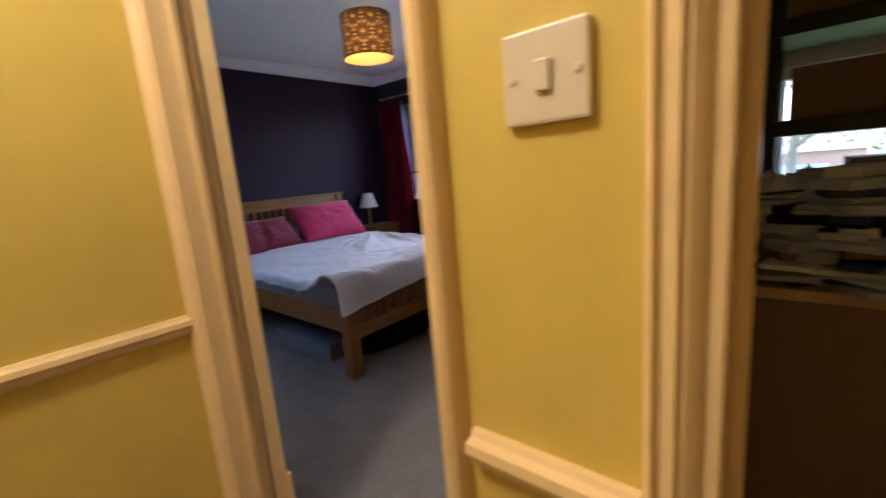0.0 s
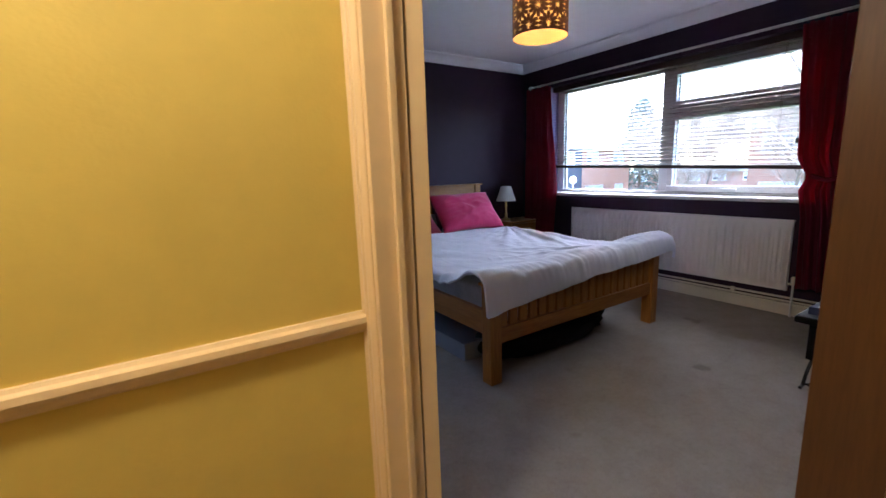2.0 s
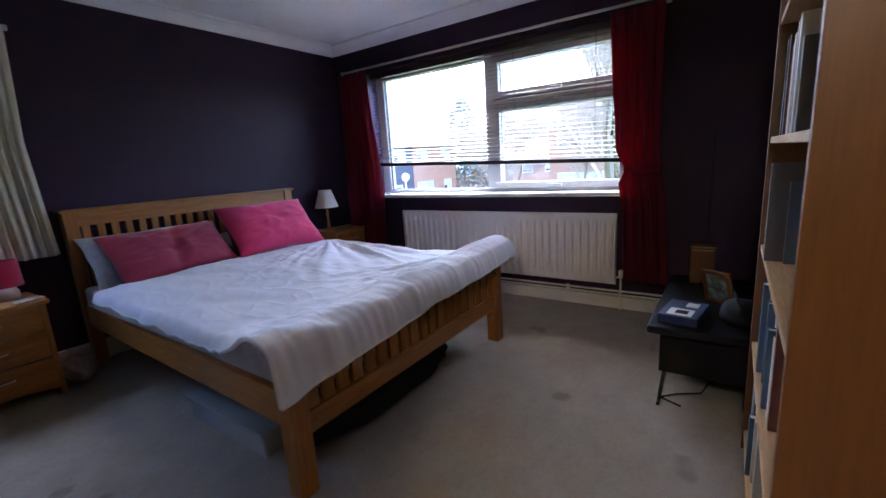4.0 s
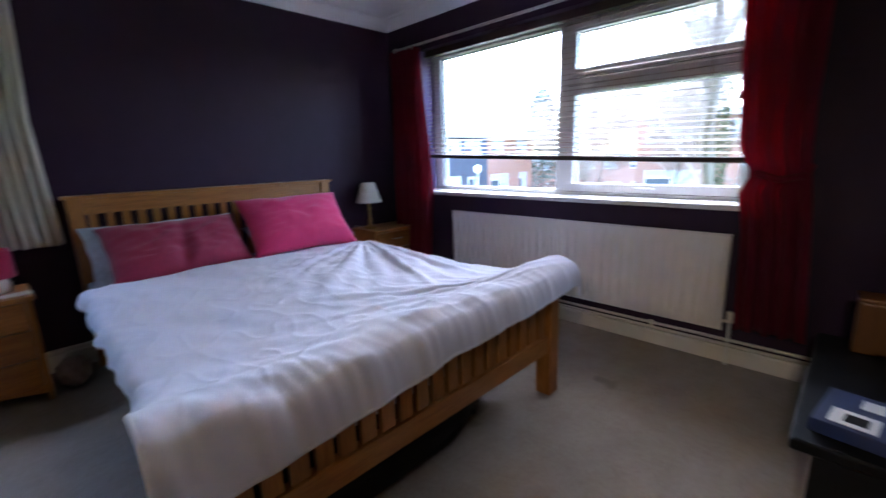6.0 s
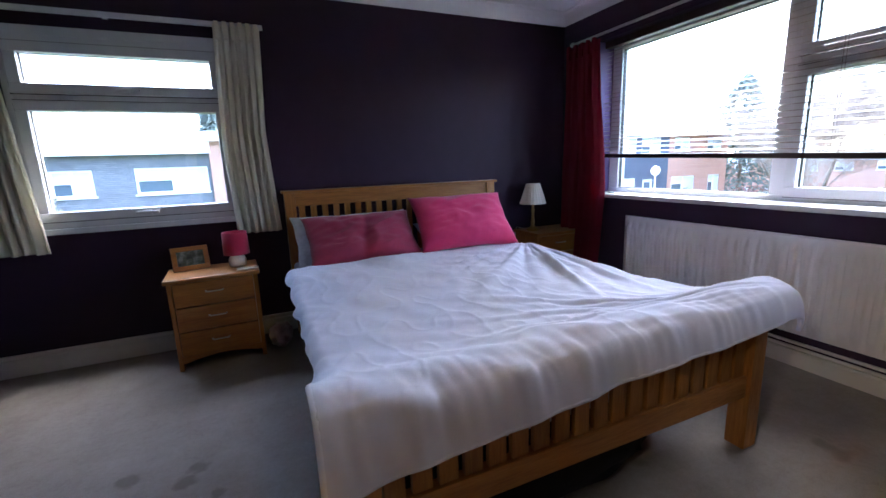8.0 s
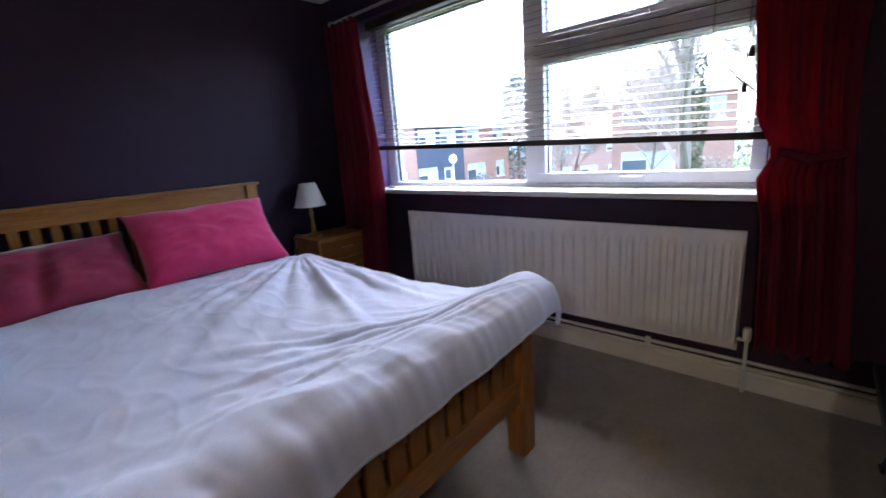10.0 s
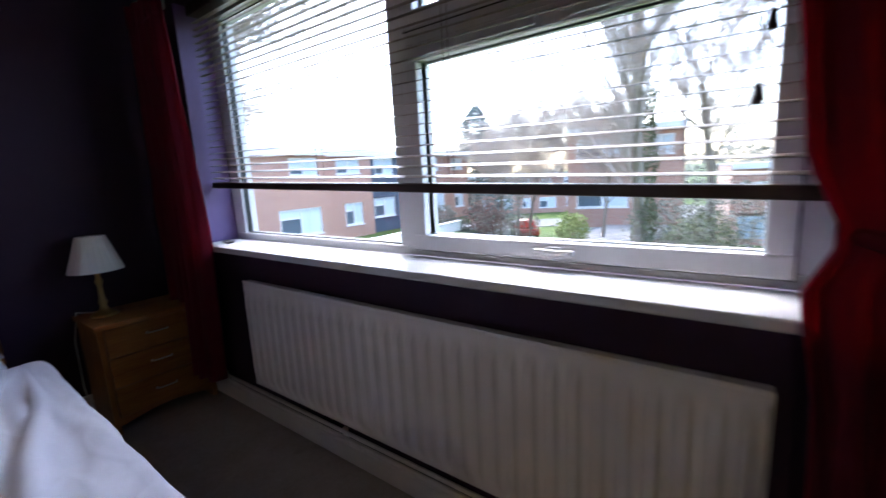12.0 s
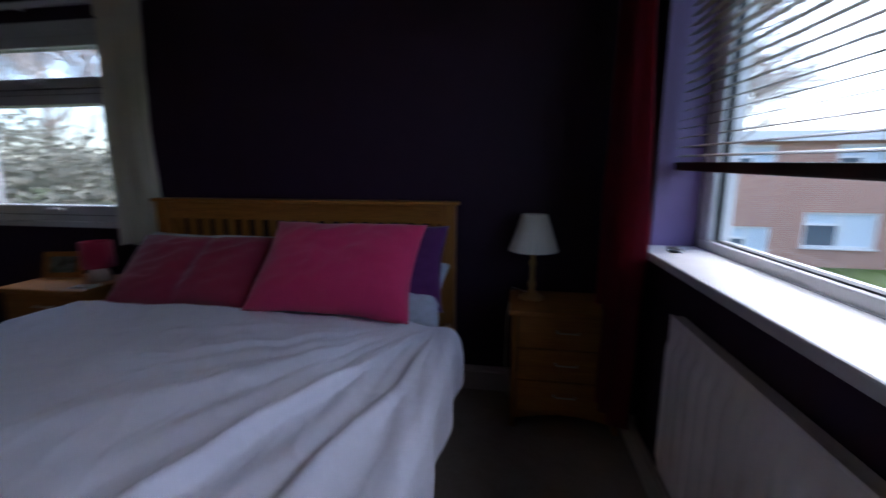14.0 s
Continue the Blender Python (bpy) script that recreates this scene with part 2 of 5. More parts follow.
def spin(profile, steps=32, centre=(0, 0, 0), closed=False):
    """A turned body from (radius, height) rows."""
    bm = bmesh.new()
    rings = []
    for r, z in profile:
        rings.append([bm.verts.new((centre[0] + r * math.cos(2 * math.pi * k / steps), centre[1] + r * math.sin(2 * math.pi * k / steps), centre[2] + z)) for k in range(steps)])
    pairs = list(zip(rings, rings[1:])) + ([(rings[-1], rings[0])] if closed else [])
    for a, b in pairs:
        for k in range(steps):
            bm.faces.new((a[k], a[(k + 1) % steps], b[(k + 1) % steps], b[k]))
    if not closed:
        bm.faces.new(rings[0][::-1])
        bm.faces.new(rings[-1])
    bmesh.ops.recalc_face_normals(bm, faces=bm.faces[:])
    return bm


def extrude_profile(points, start, end, side, up):
    """A moulding: a closed (side, up) profile swept straight from start to end."""
    bm = bmesh.new()
    side, up = Vector(side), Vector(up)
    a = [bm.verts.new(Vector(start) + side * p + up * q) for p, q in points]
    b = [bm.verts.new(Vector(end) + side * p + up * q) for p, q in points]
    n = len(points)
    for k in range(n):
        bm.faces.new((a[k], a[(k + 1) % n], b[(k + 1) % n], b[k]))
    bm.faces.new(a[::-1])
    bm.faces.new(b)
    bmesh.ops.recalc_face_normals(bm, faces=bm.faces[:])
    return bm


def tube(path, radius, steps=8):
    """A round rod along points; radius is a number or one for each point."""
    bm = bmesh.new()
    pts = [Vector(p) for p in path]
    radii = radius if isinstance(radius, (list, tuple)) else [radius] * len(pts)
    rings = []
    for k, p in enumerate(pts):
        d = (pts[min(k + 1, len(pts) - 1)] - pts[max(k - 1, 0)]).normalized()
        q = d.to_track_quat("Z", "Y")
        rings.append([bm.verts.new(p + q @ Vector((radii[k] * math.cos(2 * math.pi * j / steps), radii[k] * math.sin(2 * math.pi * j / steps), 0))) for j in range(steps)])
    for a, b in zip(rings, rings[1:]):
        for j in range(steps):
            bm.faces.new((a[j], a[(j + 1) % steps], b[(j + 1) % steps], b[j]))
    bm.faces.new(rings[0][::-1])
    bm.faces.new(rings[-1])
    return bm


def grid(fn, nu, nv, flip=False):
    bm = bmesh.new()
    vs = [[bm.verts.new(fn(u / nu, v / nv)) for u in range(nu + 1)] for v in range(nv + 1)]
    for v in range(nv):
        for u in range(nu):
            q = (vs[v][u], vs[v][u + 1], vs[v + 1][u + 1], vs[v + 1][u])
            bm.faces.new(q[::-1] if flip else q)
    return bm


def thick(ob, t, offset=0.0):
    m = ob.modifiers.new("thickness", "SOLIDIFY")
    m.thickness, m.offset = t, offset
    return ob


def setting(name, bm, mats, label, category, chooser=None):
    ob = part(name, bm, mats)
    if chooser:
        for p in ob.data.polygons:
            p.material_index = chooser(p.center, p.normal)
    return tagged(ob, label, category, "", "structure")


# ---- the large structure ----
EAST, NORTH, SOUTH, HALL, ROOM, CEIL = 4.09, 4.30, 0.46, 0.645, 0.785, 2.34

setting("floor", boxes((-1.8, 4.34, 0.36, 4.42, -0.12, 0.0), (-1.8, 2.85, -1.8, 0.36, -0.12, 0.0)), CARPET, "worn grey carpet with darker stains over the whole floor", "floor")
setting("ceiling", boxes((-1.8, 4.34, 0.36, 4.42, CEIL, CEIL + 0.12), (-1.8, 2.85, -1.8, 0.36, CEIL, CEIL + 0.12)), CEILING, "white painted ceiling", "ceiling")
setting("house_base", boxes((-1.8, 4.34, 0.36, 4.42, -2.4, -0.125), (-1.8, 2.85, -1.8, 0.36, -2.4, -0.125)), BEIGE, "lower storey under the bedroom floor", "wall")

WY0, WY1, WZ0, WZ1 = 1.455, 3.895, 0.845, 2.03
# the window's two side reveals are a lighter lilac than the wall
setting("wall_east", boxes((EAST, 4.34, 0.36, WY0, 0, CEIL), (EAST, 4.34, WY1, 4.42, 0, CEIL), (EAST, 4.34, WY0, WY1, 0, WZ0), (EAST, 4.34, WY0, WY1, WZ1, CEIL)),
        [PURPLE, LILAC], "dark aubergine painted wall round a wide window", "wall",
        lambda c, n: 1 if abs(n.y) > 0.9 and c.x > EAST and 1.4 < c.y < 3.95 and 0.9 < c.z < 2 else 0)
NX0, NX1, NZ0, NZ1 = 0.335, 1.405, 0.83, 1.955
setting("wall_north", boxes((-0.65, NX0, NORTH, 4.42, 0, CEIL), (NX1, EAST, NORTH, 4.42, 0, CEIL), (NX0, NX1, NORTH, 4.42, 0, NZ0), (NX0, NX1, NORTH, 4.42, NZ1, CEIL)),
        [PURPLE], "dark aubergine painted wall behind the bed", "wall")
setting("wall_west", boxes((-0.65, -0.55, 1.36, NORTH, 0, CEIL)), PURPLE, "dark aubergine painted side wall", "wall")
setting("wall_hall_left", boxes((-1.7, 0.7505, 1.262, 1.36, 0, CEIL)), [YELLOW, PURPLE], "bright yellow painted hall wall with a dado rail", "wall",
        lambda c, n: 1 if n.y > 0.5 or n.x > 0.5 else 0)
DY0, DY1, D2Y0, D2Y1, DH = 0.462, 1.220, -0.58, 0.193, 2.0
setting("wall_door", boxes((HALL, 0.736, DY1, 1.262, 0, CEIL), (HALL, ROOM, D2Y1, DY0, 0, CEIL), (HALL, ROOM, -1.7, D2Y0, 0, CEIL),
                           (HALL, ROOM, DY0, DY1, DH, CEIL), (HALL, ROOM, D2Y0, D2Y1, DH, CEIL)),
        [YELLOW, PURPLE], "yellow hall wall between two doorways", "wall", lambda c, n: 1 if n.x > 0.5 else 0)
setting("wall_south", boxes((ROOM, EAST, 0.36, SOUTH, 0, CEIL)), [PURPLE, BEIGE], "dark aubergine wall behind the bookcase", "wall", lambda c, n: 1 if n.y < -0.5 else 0)
setting("wall_hall_west", boxes((-1.8, -1.7, -1.8, 1.36, 0, CEIL)), YELLOW, "yellow painted end wall of the hall", "wall")
setting("wall_hall_south", boxes((-1.7, 2.85, -1.8, -1.7, 0, CEIL)), YELLOW, "plain painted wall", "wall")
SY0, SY1 = -0.75, 0.25
setting("wall_study", boxes((2.75, 2.85, -1.7, SY0, 0, CEIL), (2.75, 2.85, SY1, 0.36, 0, CEIL), (2.75, 2.85, SY0, SY1, 0, 0.95), (2.75, 2.85, SY0, SY1, 1.46, CEIL)),
        BEIGE, "pale wall behind the study shelves", "wall")

# coving along the bedroom ceiling
COVE = [(0, 0), (0, -0.09), (0.012, -0.09), (0.018, -0.072), (0.035, -0.045), (0.06, -0.022), (0.085, -0.014), (0.09, 0)]
for nm, a, b, sd in (("trim_cove_north", (-0.55, NORTH, CEIL), (EAST, NORTH, CEIL), (0, -1, 0)), ("trim_cove_east", (EAST, SOUTH, CEIL), (EAST, NORTH - 0.002, CEIL), (-1, 0, 0)),
                     ("trim_cove_south", (ROOM, SOUTH, CEIL), (EAST - 0.09, SOUTH, CEIL), (0, 1, 0)), ("trim_cove_west", (-0.55, 1.36, CEIL), (-0.55, NORTH - 0.09, CEIL), (1, 0, 0))):
    setting(nm, extrude_profile(COVE, a, b, sd, (0, 0, 1)), CEILING, "white plaster coving under the ceiling", "trim")

# skirting: a low painted board, with two heating pipes clipped above it along the window wall
SKIRT = [(0, 0), (0.018, 0), (0.018, 0.078), (0.012, 0.088), (0, 0.090)]
setting("baseboard_east", extrude_profile(SKIRT, (EAST, SOUTH, 0), (EAST, NORTH - 0.02, 0), (-1, 0, 0), (0, 0, 1)), WHITE_PAINT, "scuffed off-white skirting board under the window", "baseboard")
hp = thing("heating_pipes", (EAST, 0, 0), "two off-white heating pipes running along the skirting", "pipe")
for z in (0.106, 0.134):
    part("pipe", tube([(-0.018, SOUTH + 0.01, z), (-0.018, 2.4, z), (-0.018, NORTH - 0.03, z)], 0.0085, 12), WHITE_PAINT, hp, "", True)
for y in (0.9, 1.9, 2.9, 3.9):
    part("pipe_clip", box(-0.014, 0.0, y - 0.012, y + 0.012, 0.094, 0.146, 0.003), PLASTIC_WHITE, hp)
SKIRT_N = [(0, 0), (0.018, 0), (0.018, 0.10), (0.008, 0.106), (0.008, 0.116), (0.015, 0.118), (0.015, 0.127), (0, 0.13)]
setting("baseboard_north", extrude_profile(SKIRT_N, (-0.55, NORTH, 0), (EAST, NORTH, 0), (0, -1, 0), (0, 0, 1)), WHITE_PAINT, "off-white skirting board with a cable on top", "baseboard")
setting("baseboard_south", extrude_profile(SKIRT_N, (ROOM, SOUTH, 0), (EAST - 0.02, SOUTH, 0), (0, 1, 0), (0, 0, 1)), WHITE_PAINT, "off-white skirting board", "baseboard")

# hall mouldings
DADO = [(0, 0), (0, 0.048), (0.008, 0.048), (0.012, 0.042), (0.022, 0.038), (0.024, 0.026), (0.018, 0.018), (0.014, 0.008), (0.006, 0)]
setting("trim_dado_left", extrude_profile(DADO, (-1.7, 1.262, 0.806), (0.641, 1.262, 0.806), (0, -1, 0), (0, 0, 1)), CREAM_GLOSS, "cream gloss dado rail", "trim")
setting("trim_dado_right", extrude_profile(DADO, (HALL, 0.236, 0.80), (HALL, 0.419, 0.80), (-1, 0, 0), (0, 0, 1)), CREAM_GLOSS, "cream gloss dado rail", "trim")
CASE = [(0, 0), (0, 0.004), (0.08, 0.012), (0.22, 0.019), (0.30, 0.014), (0.36, 0.013), (0.62, 0.017), (0.70, 0.012), (0.78, 0.012), (0.90, 0.008), (1.0, 0.004), (1.0, 0)]


CW = 0.042


def casing(name, y_out, y_in, head, label, narrow=1.0, rebate=0.0):
    """Moulded frame boards on the hall side of a doorway."""
    w = CW
    root = thing(name, (0, 0, 0), label, "door frame", "", "structure")
    for nm, y0, s in (("casing_board", y_out, 1), ("casing_board", y_in, -1)):
        prof = [((p * narrow + 1 - narrow if s > 0 else p) * w * s, q) for p, q in CASE]
        part(nm, extrude_profile(prof, (HALL, y0, 0), (HALL, y0, head + w), (0, 1, 0), (-1, 0, 0)), CREAM_GLOSS, root)
    part("casing_head", extrude_profile([(-p * w, q) for p, q in CASE], (HALL, y_out + w, head + w), (HALL, y_in - w, head + w), (0, 0, 1), (-1, 0, 0)), CREAM_GLOSS, root)
    a, b = y_out + w, y_in - w
    part("door_lining", boxes((HALL, ROOM + 0.004, a - 0.004, a + 0.014, 0, head), (HALL, ROOM + 0.004 - rebate, b - 0.014, b + 0.004, 0, head), (HALL, ROOM + 0.004, a + 0.014, b - 0.014, head - 0.014, head + 0.004), bevel=0.002), CREAM_GLOSS, root)
    part("door_stop", boxes((HALL + 0.045, HALL + 0.06, a + 0.014, a + 0.026, 0, head - 0.014), (HALL + 0.045, HALL + 0.06, b - 0.026, b - 0.014, 0, head - 0.014), bevel=0.002), CREAM_GLOSS, root)
    return root


casing("door_frame_1", DY0 - CW, DY1 + CW, DH, "cream gloss moulded bedroom door frame", 0.78, 0.056)
casing("door_frame_2", D2Y0 - CW, D2Y1 + CW, DH, "cream gloss moulded door frame beside the light switch")

# bedroom door, swung wide open into the room
door = thing("door_1", (0.777, 1.204, 0.01), "cream gloss panel door standing wide open", "door", "", "structure", 77.5)
bm = box(0, 0.70, 0.0, 0.038, 0, 1.97, 0.003)
part("door_leaf", bm, CREAM_GLOSS, door)
for z0, z1 in ((0.18, 0.88), (1.02, 1.82)):
    for x0, x1 in ((0.1, 0.32), (0.38, 0.60)):
        part("door_panel", boxes((x0, x1, -0.006, 0.0, z0, z1), bevel=0.004), CREAM_GLOSS, door)
h = part("door_handle", put(tube([(0.65, -0.004, 1.0), (0.65, -0.05, 1.0), (0.63, -0.055, 1.0), (0.54, -0.05, 1.0)], 0.009), box(0.63, 0.67, -0.006, 0.0, 0.93, 1.07, 0.003)), STEEL, door)
for z in (0.25, 1.72):
    part("hinge", put(tube([(-0.006, -0.004, z), (-0.006, -0.004, z + 0.09)], 0.006), box(0.0, 0.03, -0.002, 0.0, z, z + 0.09)), CREAM_GLOSS, door)

# light switch
sw = thing("light_switch", (HALL, 0.313, 1.216), "square white plastic light switch on the yellow wall", "light switch")
part("faceplate", box(-0.009, 0.0, -0.039, 0.039, -0.039, 0.039, 0.003), IVORY, sw)
part("rocker", box(-0.013, -0.009, -0.007, 0.007, -0.013, 0.013, 0.0015), IVORY, sw)
for y in (-0.03, 0.03):
    part("screw", spin([(0.004, 0), (0.004, 0.001), (0.002, 0.0015)], 12), IVORY, sw).matrix_basis = pose(-0.009, y, 0, 0, -90, 0)


# ---- windows ----
def pane_window(name, root_label, bars, panes, plane, axis, sashes, handles, sill):
    """A white plastic window. bars and panes are (a0, a1, z0, z1) along the wall; axis says which way the wall runs."""
    root = thing(name, (0, 0, 0), root_label, "window", "", "structure")

    def along(a0, a1, d0, d1, z0, z1, b=0.0):
        return box(d0, d1, a0, a1, z0, z1, b) if axis == "y" else box(a0, a1, d0, d1, z0, z1, b)
    for b in bars:
        part("window_frame", along(b[0], b[1], plane - 0.045, plane + 0.03, b[2], b[3], 0.006), UPVC, root)
    for a0, a1, z0, z1 in sashes:
        w = 0.055
        bm = bmesh.new()
        for r in ((a0, a1, z0, z0 + w), (a0, a1, z1 - w, z1), (a0, a0 + w, z0 + w, z1 - w), (a1 - w, a1, z0 + w, z1 - w)):
            put(bm, along(r[0], r[1], plane - 0.062, plane + 0.02, r[2], r[3], 0.006))
        part("sash", bm, UPVC, root)
        g = bmesh.new()
        for r in ((a0 - 0.004, a1 + 0.004, z0 - 0.004, z0), (a0 - 0.004, a1 + 0.004, z1, z1 + 0.004), (a0 - 0.004, a0, z0, z1), (a1, a1 + 0.004, z0, z1)):
            put(g, along(r[0], r[1], plane - 0.0475, plane - 0.03, r[2], r[3]))
        part("sash_seal", g, GASKET, root)
    for a0, a1, z0, z1 in panes:
        p = part("pane", along(a0 - 0.01, a1 + 0.01, plane - 0.004, plane + 0.004, z0 - 0.01, z1 + 0.01), GLASS, root)
        p.visible_shadow = False
        g = bmesh.new()
        for r in ((a0 - 0.004, a1 + 0.004, z0 - 0.006, z0), (a0 - 0.004, a1 + 0.004, z1, z1 + 0.006), (a0 - 0.006, a0, z0, z1), (a1, a1 + 0.006, z0, z1)):
            put(g, along(r[0], r[1], plane - 0.03, plane - 0.006, r[2], r[3]))
        part("gasket", g, GASKET, root)
    for a, z in handles:
        g = along(a - 0.06, a + 0.06, plane - 0.085, plane - 0.062, z - 0.009, z + 0.009, 0.006)
        put(g, along(a - 0.02, a + 0.02, plane - 0.072, plane - 0.061, z - 0.016, z + 0.016, 0.005))
        part("handle", g, UPVC, root)
    part("window_sill", sill, UPVC, root, "white gloss window board")
    return root


P = 4.295
pane_window("window_1", "wide white plastic window of three panes", 
            [(WY0, WY1, WZ0 + 0.02, 0.90), (WY0, WY1, 1.965, WZ1), (3.80, WY1, 0.90, 1.965), (2.575, 2.665, 0.90, 1.965), (WY0, 1.525, 0.90, 1.965), (1.525, 2.575, 1.58, 1.635)],
            [(2.67, 3.795, 0.905, 1.96), (1.57, 2.53, 0.945, 1.53), (1.57, 2.53, 1.69, 1.915)], P, "y",
            [(1.515, 2.585, 0.89, 1.585), (1.515, 2.585, 1.635, 1.97)], [(2.05, 0.918), (2.05, 1.662)],
            boxes((4.035, 4.25, WY0 - 0.02, WY1 - 0.003, WZ0 - 0.008, WZ0 + 0.021), bevel=0.006))
tv = part("trickle_vent", boxes((4.222, 4.234, 2.1, 2.48, 1.54, 1.565), (4.222, 4.234, 1.62, 2.0, 1.54, 1.565), bevel=0.003), UPVC, bpy.data.objects["window_1"])
Q = 4.345
pane_window("window_2", "white plastic window with a top opening light",
            [(NX0, NX1, NZ0 + 0.02, 0.90), (NX0, NX1, 1.866, NZ1), (NX0, 0.375, 0.90, 1.90), (1.385, NX1, 0.90, 1.90), (0.375, 1.385, 1.565, 1.60)],
            [(0.425, 1.342, 0.945, 1.51), (0.425, 1.342, 1.655, 1.815)], Q, "x",
            [(0.37, 1.395, 0.89, 1.565), (0.37, 1.395, 1.60, 1.87)], [(0.90, 0.918), (0.90, 1.63)],
            boxes((NX0 - 0.0, NX1 + 0.0, 4.265, 4.30, NZ0 - 0.012, NZ0 + 0.02), (NX0, NX1, 4.30, 4.302, NZ0, NZ0 + 0.02), bevel=0.004))

part("trickle_vent", boxes((0.55, 0.84, 4.29, 4.302, 1.905, 1.925), (0.92, 1.21, 4.29, 4.302, 1.905, 1.925), bevel=0.003), UPVC, bpy.data.objects["window_2"])

# venetian blind: dark wooden slats, drawn down to just above the sill
blind = thing("venetian_blind", (4.165, 2.675, 1.108), "dark wooden venetian blind with open slats, hanging askew", "blind")
B0, B1 = 1.475, 3.875
half = (B1 - B0) / 2 - 0.006
SKEW = 1.85
part("bottom_rail", box(-0.026, 0.026, -half, half, 0, 0.030, 0.005), RAIL, blind).matrix_basis = pose(0, 0, 0, SKEW, 0, 0)
part("head_rail", box(-0.03, 0.03, -half, half, 0.867, 0.917, 0.004), RAIL, blind)


def bow(u, v):
    return ((u - 0.5) * 0.029, (v - 0.5) * 2 * half, 0.0012 * (1 - (2 * u - 1) ** 2))


b = grid(bow, 4, 1)
put(b, grid(lambda u, v: (bow(u, v)[0], bow(u, v)[1], bow(u, v)[2] - 0.0016), 4, 1, True))
bmesh.ops.holes_fill(b, edges=[e for e in b.edges if e.is_boundary])
slat = part("slat", b, SLAT, blind)
random.seed(3)
for k in range(25):
    s2 = slat if k == 0 else slat.copy()
    if k:
        scene.collection.objects.link(s2)
    s2.matrix_basis = pose(0, random.uniform(-0.002, 0.002), 0.052 + k * 0.0328, SKEW * (1 - k / 25) + random.uniform(-0.06, 0.06), -12 + random.uniform(-2, 2), 0)
for y in (-0.95, -0.32, 0.32, 0.95):
    part("ladder_cord", boxes((-0.0145, -0.0135, y - 0.001, y + 0.001, 0.045, 0.87), (0.0135, 0.0145, y - 0.001, y + 0.001, 0.045, 0.87)), SLAT, blind)
for y, z in ((-1.085, 0.562), (-1.10, 0.44), (-1.09, 0.315), (-1.075, 0.185)):
    c = part("pull_cord", tube([(-0.034, y, 0.882), (-0.036, y - 0.004, 0.5 * (z + 0.882)), (-0.034, y, z)], 0.0012, 5), BLACK_CLOTH, blind)
    part("cord_tassel", spin([(0.003, 0.04), (0.008, 0.03), (0.011, 0.008), (0.009, 0.0)], 10, (-0.034, y, z - 0.035)), RAIL, c)


# ---- curtains ----
def curtain(name, s0, s1, z0, z1, folds, depth, place, axis, material, label, waist=None, seed=0, cat="curtain"):
    """A pleated hanging. s0(z), s1(z): the two edges along the wall."""
    def at(u, v):
        z = z0 + (z1 - z0) * v
        a, b = s0(z), s1(z)
        s = a + (b - a) * u
        tight = 1.0 if waist is None else 1 - 0.75 * math.exp(-((z - waist) / 0.09) ** 2)
        w = math.sin(2 * math.pi * folds * u + 0.7 * math.sin(3.1 * v + seed) + seed)
        w += 0.35 * math.sin(2 * math.pi * folds * 2.3 * u + 2.0 * v + seed)
        d = depth * w * tight * (0.55 + 0.45 * (1 - v)) + 0.006 * noise.noise((u * 7, v * 6, seed))
        d -= 0.0 if waist is None else 0.05 * math.exp(-((z - waist - 0.12) / 0.14) ** 2)
        zz = z + 0.012 * noise.noise((u * 6, 0.3, seed)) * (1 - v)
        return (place + d, s, zz) if axis == "y" else (s, place + d, zz)
    root = thing(name, (0, 0, 0), label, cat)
    body = part("curtain_cloth", grid(at, folds * 12, 46), material, root, "", True)
    thick(body, 0.006)
    for k in range(folds):
        u = (k + 0.5) / folds
        p = at(u, 1.0)
        part("heading_pleat", box(p[0] - 0.012, p[0] + 0.012, p[1] - 0.012, p[1] + 0.012, p[2] - 0.09, p[2] + 0.012, 0.004), material, root)
    return root


def bend(rows):
    """Smooth curve through (z, value) rows."""
    zs, vs = [r[0] for r in rows], [r[1] for r in rows]
    return lambda z: float(np.interp(z, zs, vs))


red_left = curtain("red_curtain", bend([(0.16, 3.77), (0.5, 3.735), (0.9, 3.70), (1.2, 3.715), (1.6, 3.76), (2.02, 3.78)]), bend([(0.16, 4.17), (1.0, 4.16), (2.02, 4.13)]),
                   0.16, 2.02, 5, 0.034, 3.985, "y", RED_CURTAIN, "crimson long curtain hanging beside the window", None, 1)
red_right = curtain("red_curtain", bend([(0.235, 1.19), (0.8, 1.23), (1.05, 1.26), (1.3, 1.27), (2.02, 1.27)]), bend([(0.235, 1.47), (0.75, 1.49), (0.93, 1.52), (1.03, 1.475), (1.15, 1.53), (1.5, 1.565), (2.02, 1.59)]),
                    0.235, 2.02, 4, 0.024, 4.0, "y", RED_CURTAIN, "crimson long curtain gathered by a tieback", 1.04, 4)
for root, y0, y1, z in ((red_right, 1.275, 1.455, 1.03),):
    part("tieback", put(tube([(3.975, y0, z - 0.01), (3.955, (y0 + y1) / 2, z - 0.03), (3.975, y1, z), (4.04, y1 + 0.01, z + 0.03)], 0.016, 8), tube([(3.975, y0, z - 0.01), (4.05, y0 - 0.01, z + 0.03)], 0.014, 8)), RED_CURTAIN, root)
pole = thing("curtain_pole", (4.02, 2.63, 2.055), "thin antique metal curtain pole above the window", "curtain pole")
part("rod", tube([(0, -1.45, 0), (0, 1.45, 0)], 0.010, 12), STEEL, pole)
